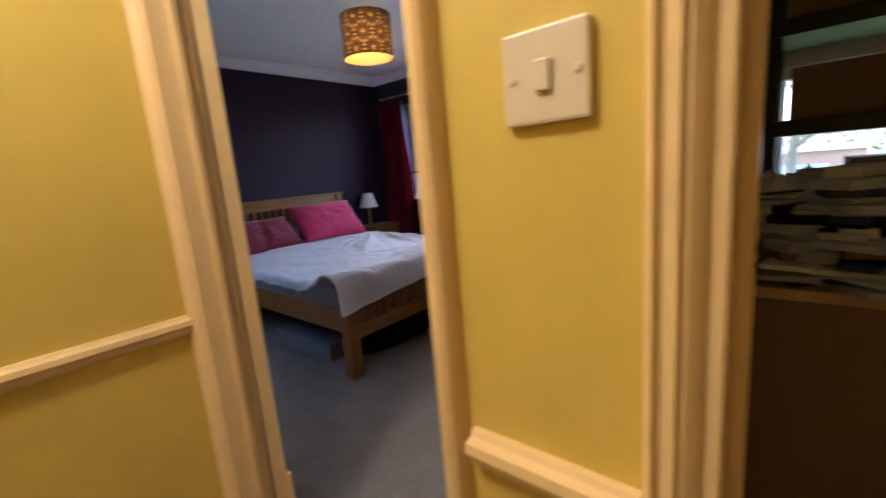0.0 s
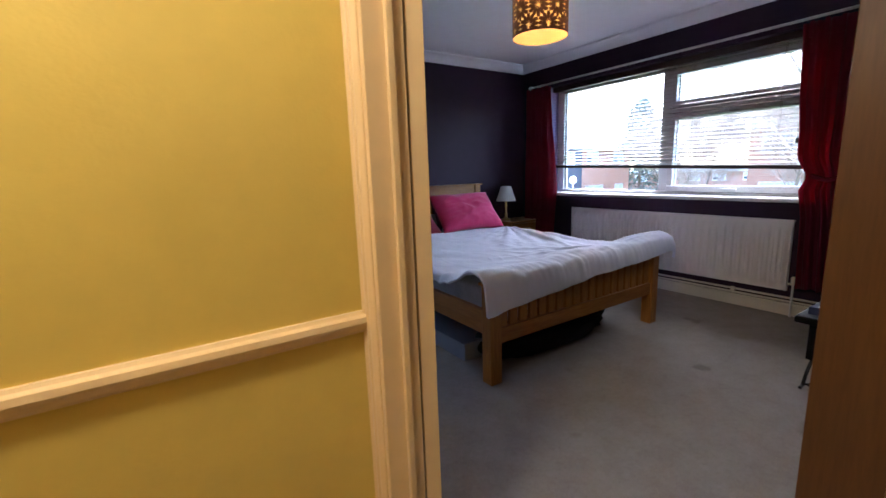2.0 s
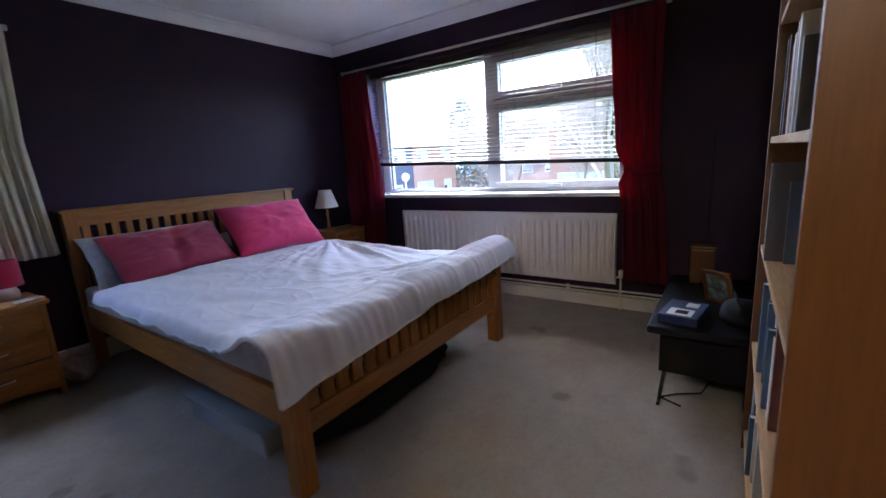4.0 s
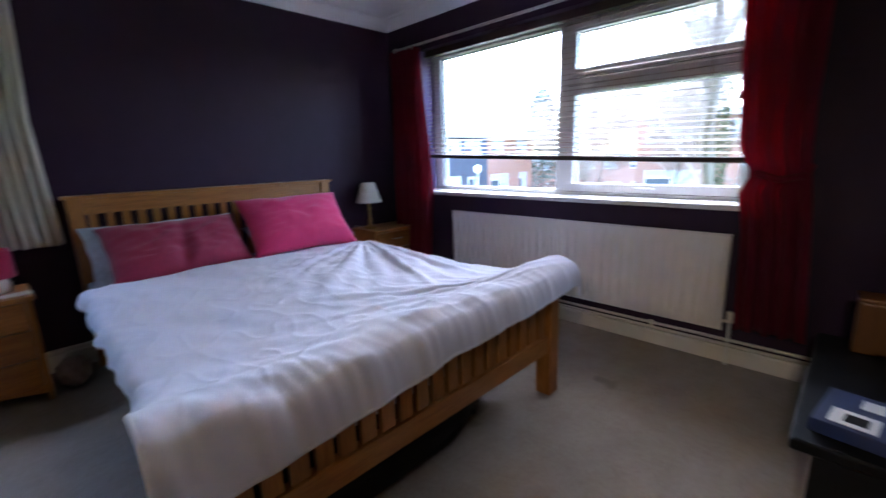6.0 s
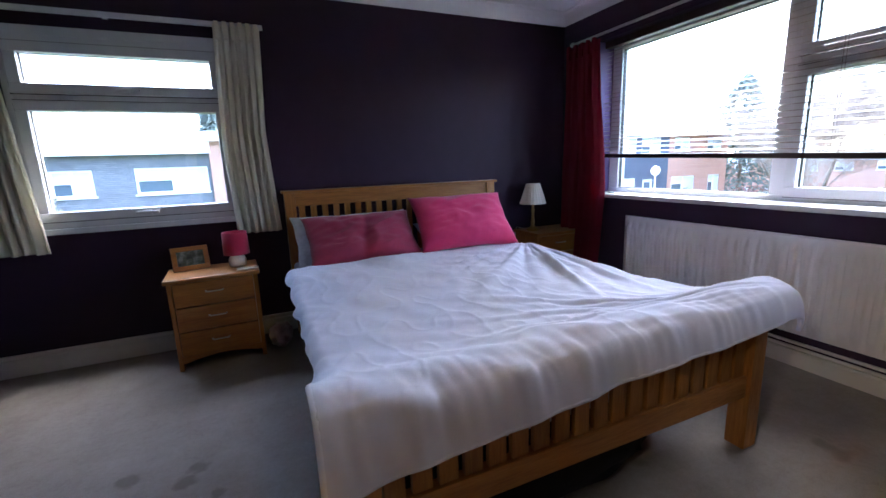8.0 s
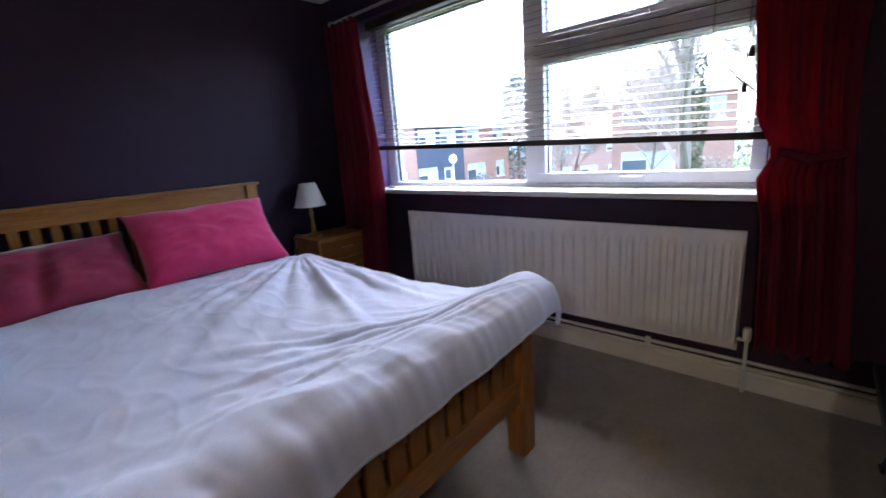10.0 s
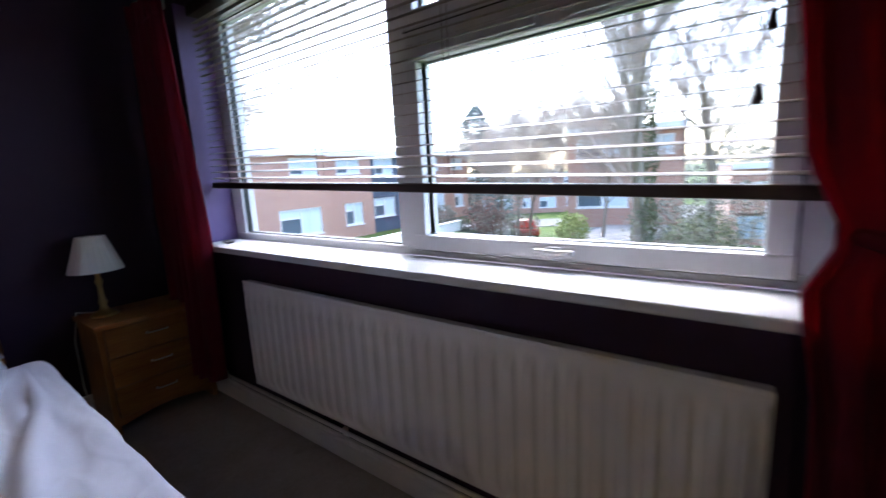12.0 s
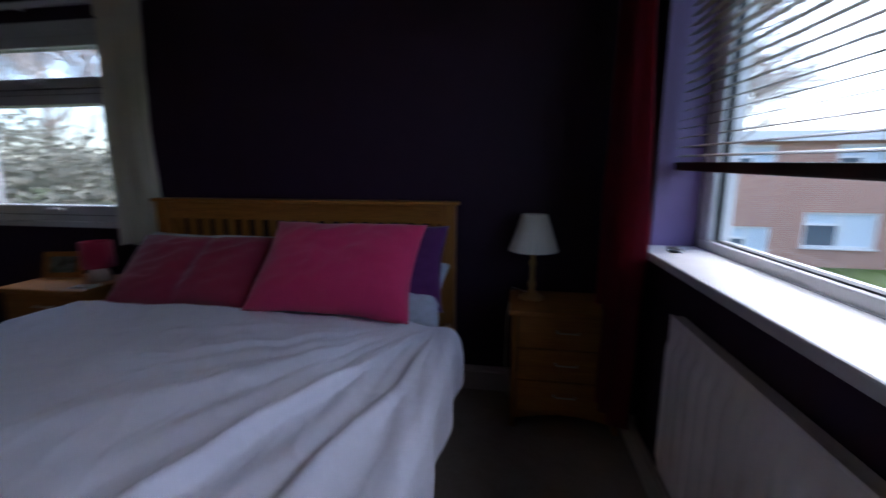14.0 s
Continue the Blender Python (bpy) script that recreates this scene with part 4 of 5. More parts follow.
# photo frame, red lamp and papers
pf = thing("photo_frame", (1.11, 4.10, 0.557), "small oak photo frame standing on the cabinet", "photo frame", "", "", 14.0)
bm = boxes((-0.10, 0.10, -0.008, 0.008, 0, 0.028), (-0.10, 0.10, -0.008, 0.008, 0.117, 0.145), (-0.10, -0.072, -0.008, 0.008, 0.028, 0.117), (0.072, 0.10, -0.008, 0.008, 0.028, 0.117), bevel=0.002)
part("frame", bm, OAK_X, pf).matrix_basis = pose(0, 0, 0.002, -14, 0, 0)
part("photo", boxes((-0.075, 0.075, -0.002, 0.003, 0.025, 0.12)), PHOTO, pf).matrix_basis = pose(0, 0, 0.002, -14, 0, 0)
part("stand", boxes((-0.015, 0.015, 0.0, 0.004, 0, 0.11)), BLACK, pf).matrix_basis = pose(0, 0.07, 0.0, 20, 0, 0)
rl = thing("table_lamp", (1.365, 4.09, 0.557), "small table lamp with a red drum shade and pale base", "table lamp")
part("base", spin([(0.045, 0), (0.05, 0.01), (0.052, 0.04), (0.04, 0.065), (0.015, 0.075), (0.012, 0.09)], 24), PLASTIC_WHITE, rl, "", True)
thick(part("shade", grid(lambda u, v: ((0.075 - 0.004 * v) * math.cos(2 * math.pi * u), (0.075 - 0.004 * v) * math.sin(2 * math.pi * u), 0.075 + 0.14 * v), 40, 2), RED_SHADE, rl, "red fabric drum shade", True), 0.003)
pp = thing("letters", (1.42, 3.96, 0.557), "opened letters lying beside the lamp", "papers")
part("letter", box(-0.06, 0.06, -0.03, 0.03, 0, 0.003), PAPER, pp)
part("envelope", box(-0.05, 0.055, -0.035, 0.03, 0.003, 0.007), PAPER, pp).matrix_basis = pose(0, 0, 0, 0, 0, 17)

# brass lamp with a coolie shade
bl = thing("table_lamp", (3.665, 4.15, 0.557), "brass candlestick table lamp with an ivory cone shade", "table lamp")
part("stem", spin([(0.055, 0), (0.058, 0.008), (0.045, 0.018), (0.022, 0.03), (0.014, 0.05), (0.02, 0.07), (0.013, 0.09), (0.011, 0.15), (0.018, 0.17), (0.011, 0.19), (0.009, 0.25)], 24), BRASS, bl, "", True)
sh = spin([(0.112, 0.228), (0.108, 0.228), (0.055, 0.394), (0.058, 0.396)], 48, closed=True)
for vv in sh.verts:
    ang = math.atan2(vv.co.y, vv.co.x)
    f = 1 + 0.012 * math.cos(ang * 24)
    vv.co.x *= f; vv.co.y *= f
part("shade", sh, LAMP_SHADE, bl, "ivory pleated cone shade", False)
cb = thing("lamp_cable", (3.60, 4.27, 0.03), "thin lamp cable trailing down behind the cabinet", "cable")
part("cable", tube([(0.05, -0.03, 0.53), (-0.02, 0.0, 0.545), (-0.045, 0.01, 0.4), (-0.05, 0.0, 0.15), (-0.03, -0.03, -0.02), (0.1, -0.04, -0.025)], 0.003, 6), PAPER, cb)

# ---- things under the bed ----
sb = thing("storage_box", (1.915, 2.68, 0.0), "clear plastic storage box pushed under the bed", "storage box")
sb.scale.z = 0.68
part("tub", boxes((-0.2, 0.2, -0.3, 0.3, 0, 0.01), (-0.2, -0.194, -0.3, 0.3, 0.01, 0.15), (0.194, 0.2, -0.3, 0.3, 0.01, 0.15), (-0.194, 0.194, -0.3, -0.294, 0.01, 0.15), (-0.194, 0.194, 0.294, 0.3, 0.01, 0.15), bevel=0.002), CLEAR_PLASTIC, sb)
part("lid", box(-0.215, 0.215, -0.315, 0.315, 0.15, 0.175, 0.006), CLEAR_PLASTIC, sb, "cloudy clip-on lid")
part("folded_linen", box(-0.18, 0.18, -0.28, 0.28, 0.012, 0.13, 0.03, 3), SHEET, sb)


def bag(place, sx, sy, sz, seed, label, name="bag"):
    bm = bmesh.new()
    bmesh.ops.create_icosphere(bm, subdivisions=4, radius=1.0)
    for vv in bm.verts:
        c = vv.co
        q = Vector((abs(c.x) ** 0.6 * (1 if c.x > 0 else -1), abs(c.y) ** 0.6 * (1 if c.y > 0 else -1), abs(c.z) ** 0.7 * (1 if c.z > 0 else -1)))
        q *= 1 + 0.16 * noise.noise(c * 2.2 + Vector((seed, 0, 0))) + 0.07 * noise.noise(c * 6 + Vector((0, seed, 0)))
        vv.co = Vector((q.x * sx, q.y * sy, max(-sz, q.z * sz)))
    ob = part(name, bm, BLACK_CLOTH, None, "", True)
    ob.location = (place[0], place[1], sz)
    return tagged(ob, label, "bag", "bags under the bed")


bag((2.30, 2.30, 0), 0.50, 0.17, 0.085, 3.1, "long flat black bag pushed under the footboard")
bag((2.86, 2.50, 0), 0.22, 0.19, 0.08, 7.4, "soft black bag stuffed under the bed")
bag((2.55, 2.95, 0), 0.25, 0.2, 0.09, 5.2, "soft black bag stuffed under the bed")

# ---- bookcase ----
bc = thing("bookcase", (2.215, 0.625, 0), "orange pine open bookcase with pale shelves", "bookcase")
for x0 in (-0.505, 0.483):
    part("side_panel", box(x0, x0 + 0.022, -0.155, 0.155, 0, 2.02, 0.002), PINE_Z, bc)
part("back_panel", boxes((-0.483, 0.483, -0.155, -0.148, 0.06, 2.0)), PINE_Z, bc)
for z in (0.06, 0.42, 0.78, 1.14, 1.5, 2.0):
    part("shelf", box(-0.483, 0.483, -0.148, 0.15, z, z + 0.02, 0.002), PINE_X, bc)
random.seed(5)
for z, x0, x1 in ((0.08, 0.1, 0.42), (0.44, -0.1, 0.3), (0.80, 0.2, 0.45), (1.16, -0.05, 0.4), (1.52, -0.3, 0.1)):
    x = x0
    while x < x1:
        w, hgt, dp = random.uniform(0.015, 0.045), random.uniform(0.19, 0.29), random.uniform(0.14, 0.2)
        c = random.choice([(0.5, 0.48, 0.44), (0.08, 0.08, 0.1), (0.16, 0.05, 0.04), (0.07, 0.11, 0.18), (0.55, 0.52, 0.45), (0.42, 0.45, 0.48)])
        mt = bpy.data.materials.get("book_%.2f_%.2f" % c[:2]) or Mat("book_%.2f_%.2f" % c[:2], c, 0.5).m
        bk = thing("book", (2.215 + x + w / 2, 0.625 + 0.06 - random.uniform(0, 0.03), z), "book standing on a bookcase shelf", "book", "books in the bookcase")
        part("cover", boxes((-w / 2, -w / 2 + 0.002, -dp / 2, dp / 2, 0, hgt), (w / 2 - 0.002, w / 2, -dp / 2, dp / 2, 0, hgt), (-w / 2 + 0.002, w / 2 - 0.002, dp / 2 - 0.002, dp / 2, 0, hgt)), mt, bk)
        part("pages", boxes((-w / 2 + 0.002, w / 2 - 0.002, -dp / 2 + 0.004, dp / 2 - 0.002, 0.003, hgt - 0.003)), PAPER, bk)
        x += w + random.uniform(0.001, 0.004)

# ---- black low table with things on it ----
tb = thing("low_table", (3.17, 0.90, 0), "black low table with curved thin metal legs", "table")
part("tabletop", box(-0.30, 0.63, -0.27, 0.25, 0.335, 0.372, 0.012, 3), BLACK, tb)
part("drawer_box", box(-0.25, 0.57, -0.25, 0.20, 0.14, 0.335, 0.006), BLACK, tb)
for sx in (-1, 1):
    for sy in (-1, 1):
        part("leg", tube([(0.16 + sx * 0.28, sy * 0.17, 0.15), (0.16 + sx * 0.38, sy * 0.18, 0.13), (0.16 + sx * 0.42, sy * 0.185, 0.07), (0.16 + sx * 0.435, sy * 0.19, 0.008), (0.16 + sx * 0.47, sy * 0.19, 0.006)], 0.008, 8), BLACK_METAL, tb)
gb = thing("printed_box", (3.05, 1.02, 0.372), "flat blue and white printed box on the table", "box", "", "", -8.0)
part("box_body", box(-0.12, 0.12, -0.08, 0.08, 0, 0.04, 0.003), BLUE_CARD, gb)
part("white_print", boxes((-0.10, -0.01, -0.05, 0.05, 0.04, 0.0412), (0.03, 0.09, -0.05, 0.0, 0.04, 0.0412)), PAPER, gb, "white printed panels")
part("dark_print", boxes((-0.08, -0.03, -0.03, 0.02, 0.0412, 0.0418)), BLACK, gb)
wb = thing("wooden_box", (3.70, 0.985, 0.372), "plain tan wooden box standing upright", "box")
part("body", box(-0.06, 0.06, -0.06, 0.06, 0, 0.20, 0.006), PINE_Z, wb)
part("lid", box(-0.063, 0.063, -0.063, 0.063, 0.20, 0.216, 0.004), PINE_Z, wb)
p2 = thing("photo_frame", (3.32, 0.885, 0.372), "small wooden photo frame tilted on the table", "photo frame", "", "", 60.0)
part("frame", boxes((-0.07, 0.07, -0.007, 0.007, 0, 0.022), (-0.07, 0.07, -0.007, 0.007, 0.16, 0.182), (-0.07, -0.048, -0.007, 0.007, 0.022, 0.16), (0.048, 0.07, -0.007, 0.007, 0.022, 0.16), bevel=0.002), PINE_Z, p2).matrix_basis = pose(0, 0, 0.002, -18, 0, 0)
part("photo", boxes((-0.05, 0.05, -0.002, 0.004, 0.02, 0.163)), PHOTO, p2).matrix_basis = pose(0, 0, 0.002, -18, 0, 0)
hb = thing("handbag", (3.06, 0.80, 0.372), "small slumped black handbag on the table", "bag")
bm = bmesh.new()
bmesh.ops.create_icosphere(bm, subdivisions=3, radius=1.0)
for vv in bm.verts:
    c = vv.co.copy()
    q = 1 + 0.15 * noise.noise(c * 2.4)
    vv.co = Vector((c.x * 0.11 * q, c.y * 0.08 * q, max(0.0, 0.05 + c.z * 0.06 * q)))
part("bag_body", bm, BLACK_CLOTH, hb, "", True)
part("strap", tube([(-0.08, 0.0, 0.07), (-0.05, 0.02, 0.12), (0.02, 0.03, 0.13), (0.08, 0.01, 0.07)], 0.006, 8), BLACK_CLOTH, hb)
wc = thing("wall_cable", (EAST - 0.006, 0.98, 0.15), "thin dark cable running up the aubergine wall", "cable")
part("cable", tube([(0, 0, 0.0), (0, 0.004, 0.5), (0, -0.002, 1.1)], 0.004, 6), BLACK_METAL, wc)
lc = thing("trailing_cable", (2.95, 1.05, 0.004), "black cable trailing over the carpet", "cable")
part("cable", tube([(-0.06, -0.05, 0), (-0.02, 0.04, 0), (0.04, -0.02, 0), (0.1, -0.12, 0), (0.2, -0.14, 0), (0.3, -0.2, 0)], 0.004, 6), BLACK, lc)

# ---- study seen through the second doorway ----
dk = thing("desk", (1.95, -0.35, 0), "cluttered desk with a plain brown back panel", "desk")
part("desktop", box(-0.35, 0.35, -0.7, 0.62, 0.755, 0.785, 0.004), PINE_X, dk)
part("modesty_panel", box(-0.34, -0.322, -0.68, 0.60, 0.02, 0.755, 0.002), CARDBOARD, dk)
for y in (-0.68, 0.58):
    part("desk_leg", box(-0.322, 0.33, y, y + 0.02, 0, 0.755), CARDBOARD, dk)
rk = thing("shelf_rack", (2.45, -0.15, 0), "black metal shelf rack holding brown boxes", "shelf rack")
for x in (-0.16, 0.14):
    for y in (-0.42, 0.36):
        part("upright", box(x, x + 0.03, y, y + 0.04, 0, 2.1, 0.002), BLACK_METAL, rk)
for z, tall, y0, y1 in ((0.35, 0.2, -0.3, 0.3), (0.92, 0.15, -0.28, 0.16), (1.22, 0.17, -0.36, 0.33), (1.56, 0.2, -0.38, 0.34), (1.9, 0.2, -0.36, 0.3)):
    part("rack_shelf", box(-0.17, 0.18, -0.42, 0.40, z - 0.055, z, 0.003), BLACK_METAL, rk)
    bxn = thing("cardboard_box", (2.44, -0.15, z), "brown cardboard box on the black rack", "box", "boxes on the rack")
    part("carton", box(-0.15, 0.13, y0, y1, 0, tall, 0.004), CARDBOARD, bxn)
    part("flap", box(-0.15, 0.13, y0, y1, tall, tall + 0.005), CARDBOARD, bxn)
random.seed(11)
for i in range(26):
    x, y = 1.66 + random.random() * 0.5, -0.30 + random.random() * 0.52
    st = thing("paper_stack", (x, y, 0.785), "untidy pile of papers on the desk", "papers", "papers on the desk", "", random.uniform(-40, 40))
    z = 0.0
    for q in range(random.randint(8, 16) if y > 0.0 else random.randint(2, 7)):
        th = random.uniform(0.004, 0.03)
        pw, pd = random.uniform(0.04, 0.10), random.uniform(0.03, 0.07)
        part("paper", box(-pw, pw, -pd, pd, z, z + th, 0.002, 1), random.choice([PAPER, SHEET, SHEET, BLACK, PALE_BLUE, PALE_BLUE, CARDBOARD, BLUE_CARD]), st).matrix_basis = pose(random.uniform(-0.03, 0.03), random.uniform(-0.02, 0.02), 0, 0, 0, random.uniform(-50, 50))
        z += th
for i in range(5):
    sk = thing("carrier_bag", (1.85 + 0.07 * i, 0.20 - 0.07 * (i % 3), 0.785), "crumpled white carrier bag among the clutter", "bag")
    bm = bmesh.new()
    bmesh.ops.create_icosphere(bm, subdivisions=3, radius=1.0)
    for vv in bm.verts:
        c = vv.co
        s = 1 + 0.3 * noise.noise(c * 2.0 + Vector((i * 3, 0, 0))) + 0.12 * noise.noise(c * 5 + Vector((0, i, 0)))
        vv.co = Vector((c.x * 0.09 * s, c.y * 0.08 * s, 0.13 + c.z * 0.13 * s))
    part("bag_body", bm, PALE_BLUE if i % 2 else PAPER, sk)
sw3 = pane_window("window_3", "study window behind the rack", [(SY0, SY1, 0.95, 1.0), (SY0, SY1, 1.41, 1.46), (SY0, SY0 + 0.05, 1.0, 1.41), (SY1 - 0.05, SY1, 1.0, 1.41)],
                  [(SY0 + 0.05, SY1 - 0.05, 1.0, 1.41)], 2.80, "y", [], [], boxes((2.70, 2.76, SY0, SY1, 0.935, 0.955), bevel=0.003))

# a crumpled top dropped between the cabinet and the bed
cl = bmesh.new()
bmesh.ops.create_icosphere(cl, subdivisions=4, radius=1.0)
for vv in cl.verts:
    c = vv.co.copy()
    s = 1 + 0.28 * noise.noise(c * 2.0) + 0.14 * noise.noise(c * 5)
    vv.co = Vector((c.x * 0.07 * s, c.y * 0.13 * s, max(0.0, 0.07 + c.z * 0.07 * s)))
ct2 = part("crumpled_top", cl, cloth("dusty_pink_jersey", (0.36, 0.26, 0.24), 0.9), None, "", True)
ct2.location = (1.57, 4.05, 0.0)
tagged(ct2, "crumpled dusty pink top dropped on the carpet", "clothing")


# ---- outdoors ----
GROUND = -2.3


def ground_z(x, y):
    """The lawn falls away to the south-east."""
    s = (x - 4) * 0.94 - (y - 2) * 0.34
    t = min(1.0, max(0.0, (s - 12) / 12))
    return GROUND - 2.2 * t * t * (3 - 2 * t)

GRASS = Mat("winter_lawn", (0.07, 0.11, 0.03), 0.9, 0, 0.1)
GRASS.colour(GRASS.mix(GRASS.ramp(GRASS.noise(0.35, 6), (0.3, (0.04, 0.065, 0.02)), (0.7, (0.075, 0.11, 0.03))), GRASS.ramp(GRASS.noise(6, 4), (0.3, (0.035, 0.05, 0.015)), (0.7, (0.08, 0.115, 0.03))), 0.4))
GRASS = GRASS.bump(GRASS.noise(30, 3), 0.5, 0.03).m
ASPHALT = painted("asphalt", (0.09, 0.09, 0.095), 0.85, 60.0, 0.3, 0.2)
PAVING = painted("grey_concrete_paving", (0.25, 0.24, 0.23), 0.85, 40.0, 0.3, 0.12)


def brick_material(name, c1, c2, mortar):
    k = Mat(name, c1, 0.85)
    t = k.n.new("ShaderNodeTexBrick")
    v = k.n.new("ShaderNodeMapping")
    v.inputs["Rotation"].default_value = (radians(90), 0, 0)
    k.l.new(k.co, v.inputs["Vector"])
    k.l.new(v.outputs[0], t.inputs["Vector"])
    t.inputs["Color1"].default_value, t.inputs["Color2"].default_value, t.inputs["Mortar"].default_value = (*c1, 1), (*c2, 1), (*mortar, 1)
    t.inputs["Scale"].default_value = 1.0
    t.inputs["Brick Width"].default_value, t.inputs["Row Height"].default_value, t.inputs["Mortar Size"].default_value = 0.225, 0.075, 0.008
    k.colour(k.mix(t.outputs["Color"], k.ramp(k.noise(0.8, 5), (0.3, tuple(q * 0.75 for q in c1)), (0.7, c2)), 0.35))
    return k.m


BRICK = brick_material("pink_red_brick", (0.40, 0.20, 0.145), (0.47, 0.26, 0.19), (0.45, 0.40, 0.36))
SLATE = brick_material("grey_slate_tiles", (0.15, 0.155, 0.18), (0.22, 0.225, 0.25), (0.09, 0.095, 0.11))
NAVY = painted("dark_slate_cladding", (0.07, 0.085, 0.12), 0.6, 20.0, 0.3, 0.2)
FASCIA = painted("white_fascia_board", (0.72, 0.72, 0.72), 0.5)
ROOF = painted("grey_roof_felt", (0.25, 0.25, 0.25), 0.9)
DARK_GLASS = Mat("house_window_glass", (0.10, 0.13, 0.16), 0.08)
DARK_GLASS = DARK_GLASS.m
NET = Mat("pale_net_curtain", (0.55, 0.62, 0.68), 0.6).m
GARAGE = painted("blue_grey_garage_door", (0.36, 0.42, 0.46), 0.5)

steps = [math.copysign(abs(k) ** 3.2 * 0.0009 + abs(k) * 0.9, k) for k in range(-70, 71)]
gb2 = bmesh.new()
cells = [[gb2.verts.new((x, y, ground_z(x, y))) for x in steps] for y in steps]
for r0, r1 in zip(cells, cells[1:]):
    for k in range(len(steps) - 1):
        gb2.faces.new((r0[k], r0[k + 1], r1[k + 1], r1[k]))
setting("ground", gb2, GRASS, "wide winter lawn falling away below the window", "ground")


def slab(name, x0, x1, y0, y1, z, mat, label, cat, turn=0, place=(0, 0)):
    ob = setting(name, boxes((x0, x1, y0, y1, -0.3, z)), mat, label, cat)
    ob.matrix_world = pose(place[0], place[1], GROUND, 0, 0, turn)
    return ob


def house(place, turn, width, walls, opens, depth=7.5, height=5.25, label="two-storey brick terrace house with a flat roof", low=None):
    """A terrace house; its front runs along x at y = 0 and looks towards -y. opens: (kind, x0, x1, z0, z1)."""
    h = thing("terrace_house", (place[0], place[1], GROUND), label, "house", "terrace houses", "", turn)
    rows, xs = [], sorted({0.0, width, *[o[1] for o in opens], *[o[2] for o in opens]})
    for a, b in zip(xs, xs[1:]):
        cuts = sorted([(o[3], o[4]) for o in opens if o[1] <= a and o[2] >= b])
        z = 0.0
        for c0, c1 in cuts + [(height, height)]:
            if c0 - z > 0.01:
                rows.append((a, b, 0, 0.25, z, c0))
            z = c1
    rows += [(0, 0.25, 0.25, depth, 0, height), (width - 0.25, width, 0.25, depth, 0, height), (0.25, width - 0.25, depth - 0.25, depth, 0, height)]
    part("wall", boxes(*rows), walls, h)
    part("roof", boxes((-0.05, width + 0.05, -0.25, depth + 0.1, height, height + 0.12)), ROOF, h)
    part("fascia", boxes((-0.05, width + 0.05, -0.28, -0.25, height - 0.22, height + 0.16)), FASCIA, h)
    if low:
        part("cladding", boxes(*[(a, b, -0.06, 0.0, z0, z1) for a, b, z0, z1 in low]), NAVY, h, "dark slate-coloured cladding")
    for kind, x0, x1, z0, z1 in opens:
        if kind == "door":
            d = part("door", boxes((x0, x1, 0.08, 0.13, z0, z1)), FASCIA, h)
            part("door_glass", boxes((x0 + 0.2, x1 - 0.2, 0.07, 0.08, z0 + 1.2, z1 - 0.2)), DARK_GLASS, d)
            continue
        if kind == "garage":
            d = part("garage_door", boxes(*[(x0, x1, 0.1, 0.14, z0 + k * 0.3, z0 + k * 0.3 + 0.29) for k in range(int((z1 - z0) / 0.3))]), GARAGE, h)
            continue
        w = part("window", boxes((x0, x1, 0.04, 0.12, z0, z0 + 0.08), (x0, x1, 0.04, 0.12, z1 - 0.08, z1), (x0, x0 + 0.08, 0.04, 0.12, z0 + 0.08, z1 - 0.08), (x1 - 0.08, x1, 0.04, 0.12, z0 + 0.08, z1 - 0.08),
                                 ((x0 + x1) / 2 - 0.05, (x0 + x1) / 2 + 0.05, 0.04, 0.12, z0 + 0.08, z1 - 0.08), (x0 + 0.08, (x0 + x1) / 2 - 0.05, 0.04, 0.12, z1 - 0.5, z1 - 0.42)), FASCIA, h)
        part("pane", boxes((x0 + 0.08, x1 - 0.08, 0.09, 0.1, z0 + 0.08, z1 - 0.08)), DARK_GLASS, w)
        part("sill", boxes((x0 - 0.05, x1 + 0.05, -0.06, 0.04, z0 - 0.06, z0)), FASCIA, w)
        part("net_curtain", boxes(((x0 + x1) / 2 + 0.05, x1 - 0.08, 0.08, 0.086, z0 + 0.08, z1 - 0.08), (x0 + 0.08, (x0 + x1) / 2 - 0.05, 0.08, 0.086, z1 - 0.42, z1 - 0.08)), NET, w)
    return h


def polar(heading, dist, eye=(3.45, 2.0)):
    return (eye[0] + dist * math.cos(radians(heading)), eye[1] + dist * math.sin(radians(heading)))


# the terrace to the north-east, in line with the walls of this house
FRONT = 21.0
STD = [("window", 0.6, 2.0, 3.75, 4.62), ("window", 3.6, 5.0, 3.75, 4.62), ("window", 0.5, 2.6, 0.75, 2.1), ("window", 3.9, 5.0, 0.85, 2.1)]
BAY = [("window", 0.5, 2.1, 3.6, 4.62), ("window", 2.5, 4.1, 3.6, 4.62), ("window", 0.3, 2.1, 0.95, 2.15), ("door", 2.7, 3.6, 0.05, 2.05)]
house((11.0, FRONT - 0.6), -3, 6.6, BRICK, [("window", 0.9, 2.4, 3.75, 4.62), ("window", 4.4, 6.0, 3.75, 4.62), ("window", 0.9, 2.5, 0.3, 1.5), ("window", 3.6, 6.0, 0.75, 2.1)], height=4.95)
house((17.7, FRONT), -3, 3.75, BRICK, [("window", 1.2, 2.9, 3.75, 4.62), ("window", 1.6, 2.9, 0.75, 2.05)], height=4.95)
house((21.5, FRONT + 0.1), -3, 4.8, NAVY, BAY, height=4.95, label="two-storey terrace house clad in dark slate")
house((26.35, FRONT), -3, 5.6, BRICK, STD, height=4.95)
slab("pavement_terrace", 10, 21.5, 12.6, 16.4, 0.03, PAVING, "grey concrete paving in front of the terrace", "pavement")
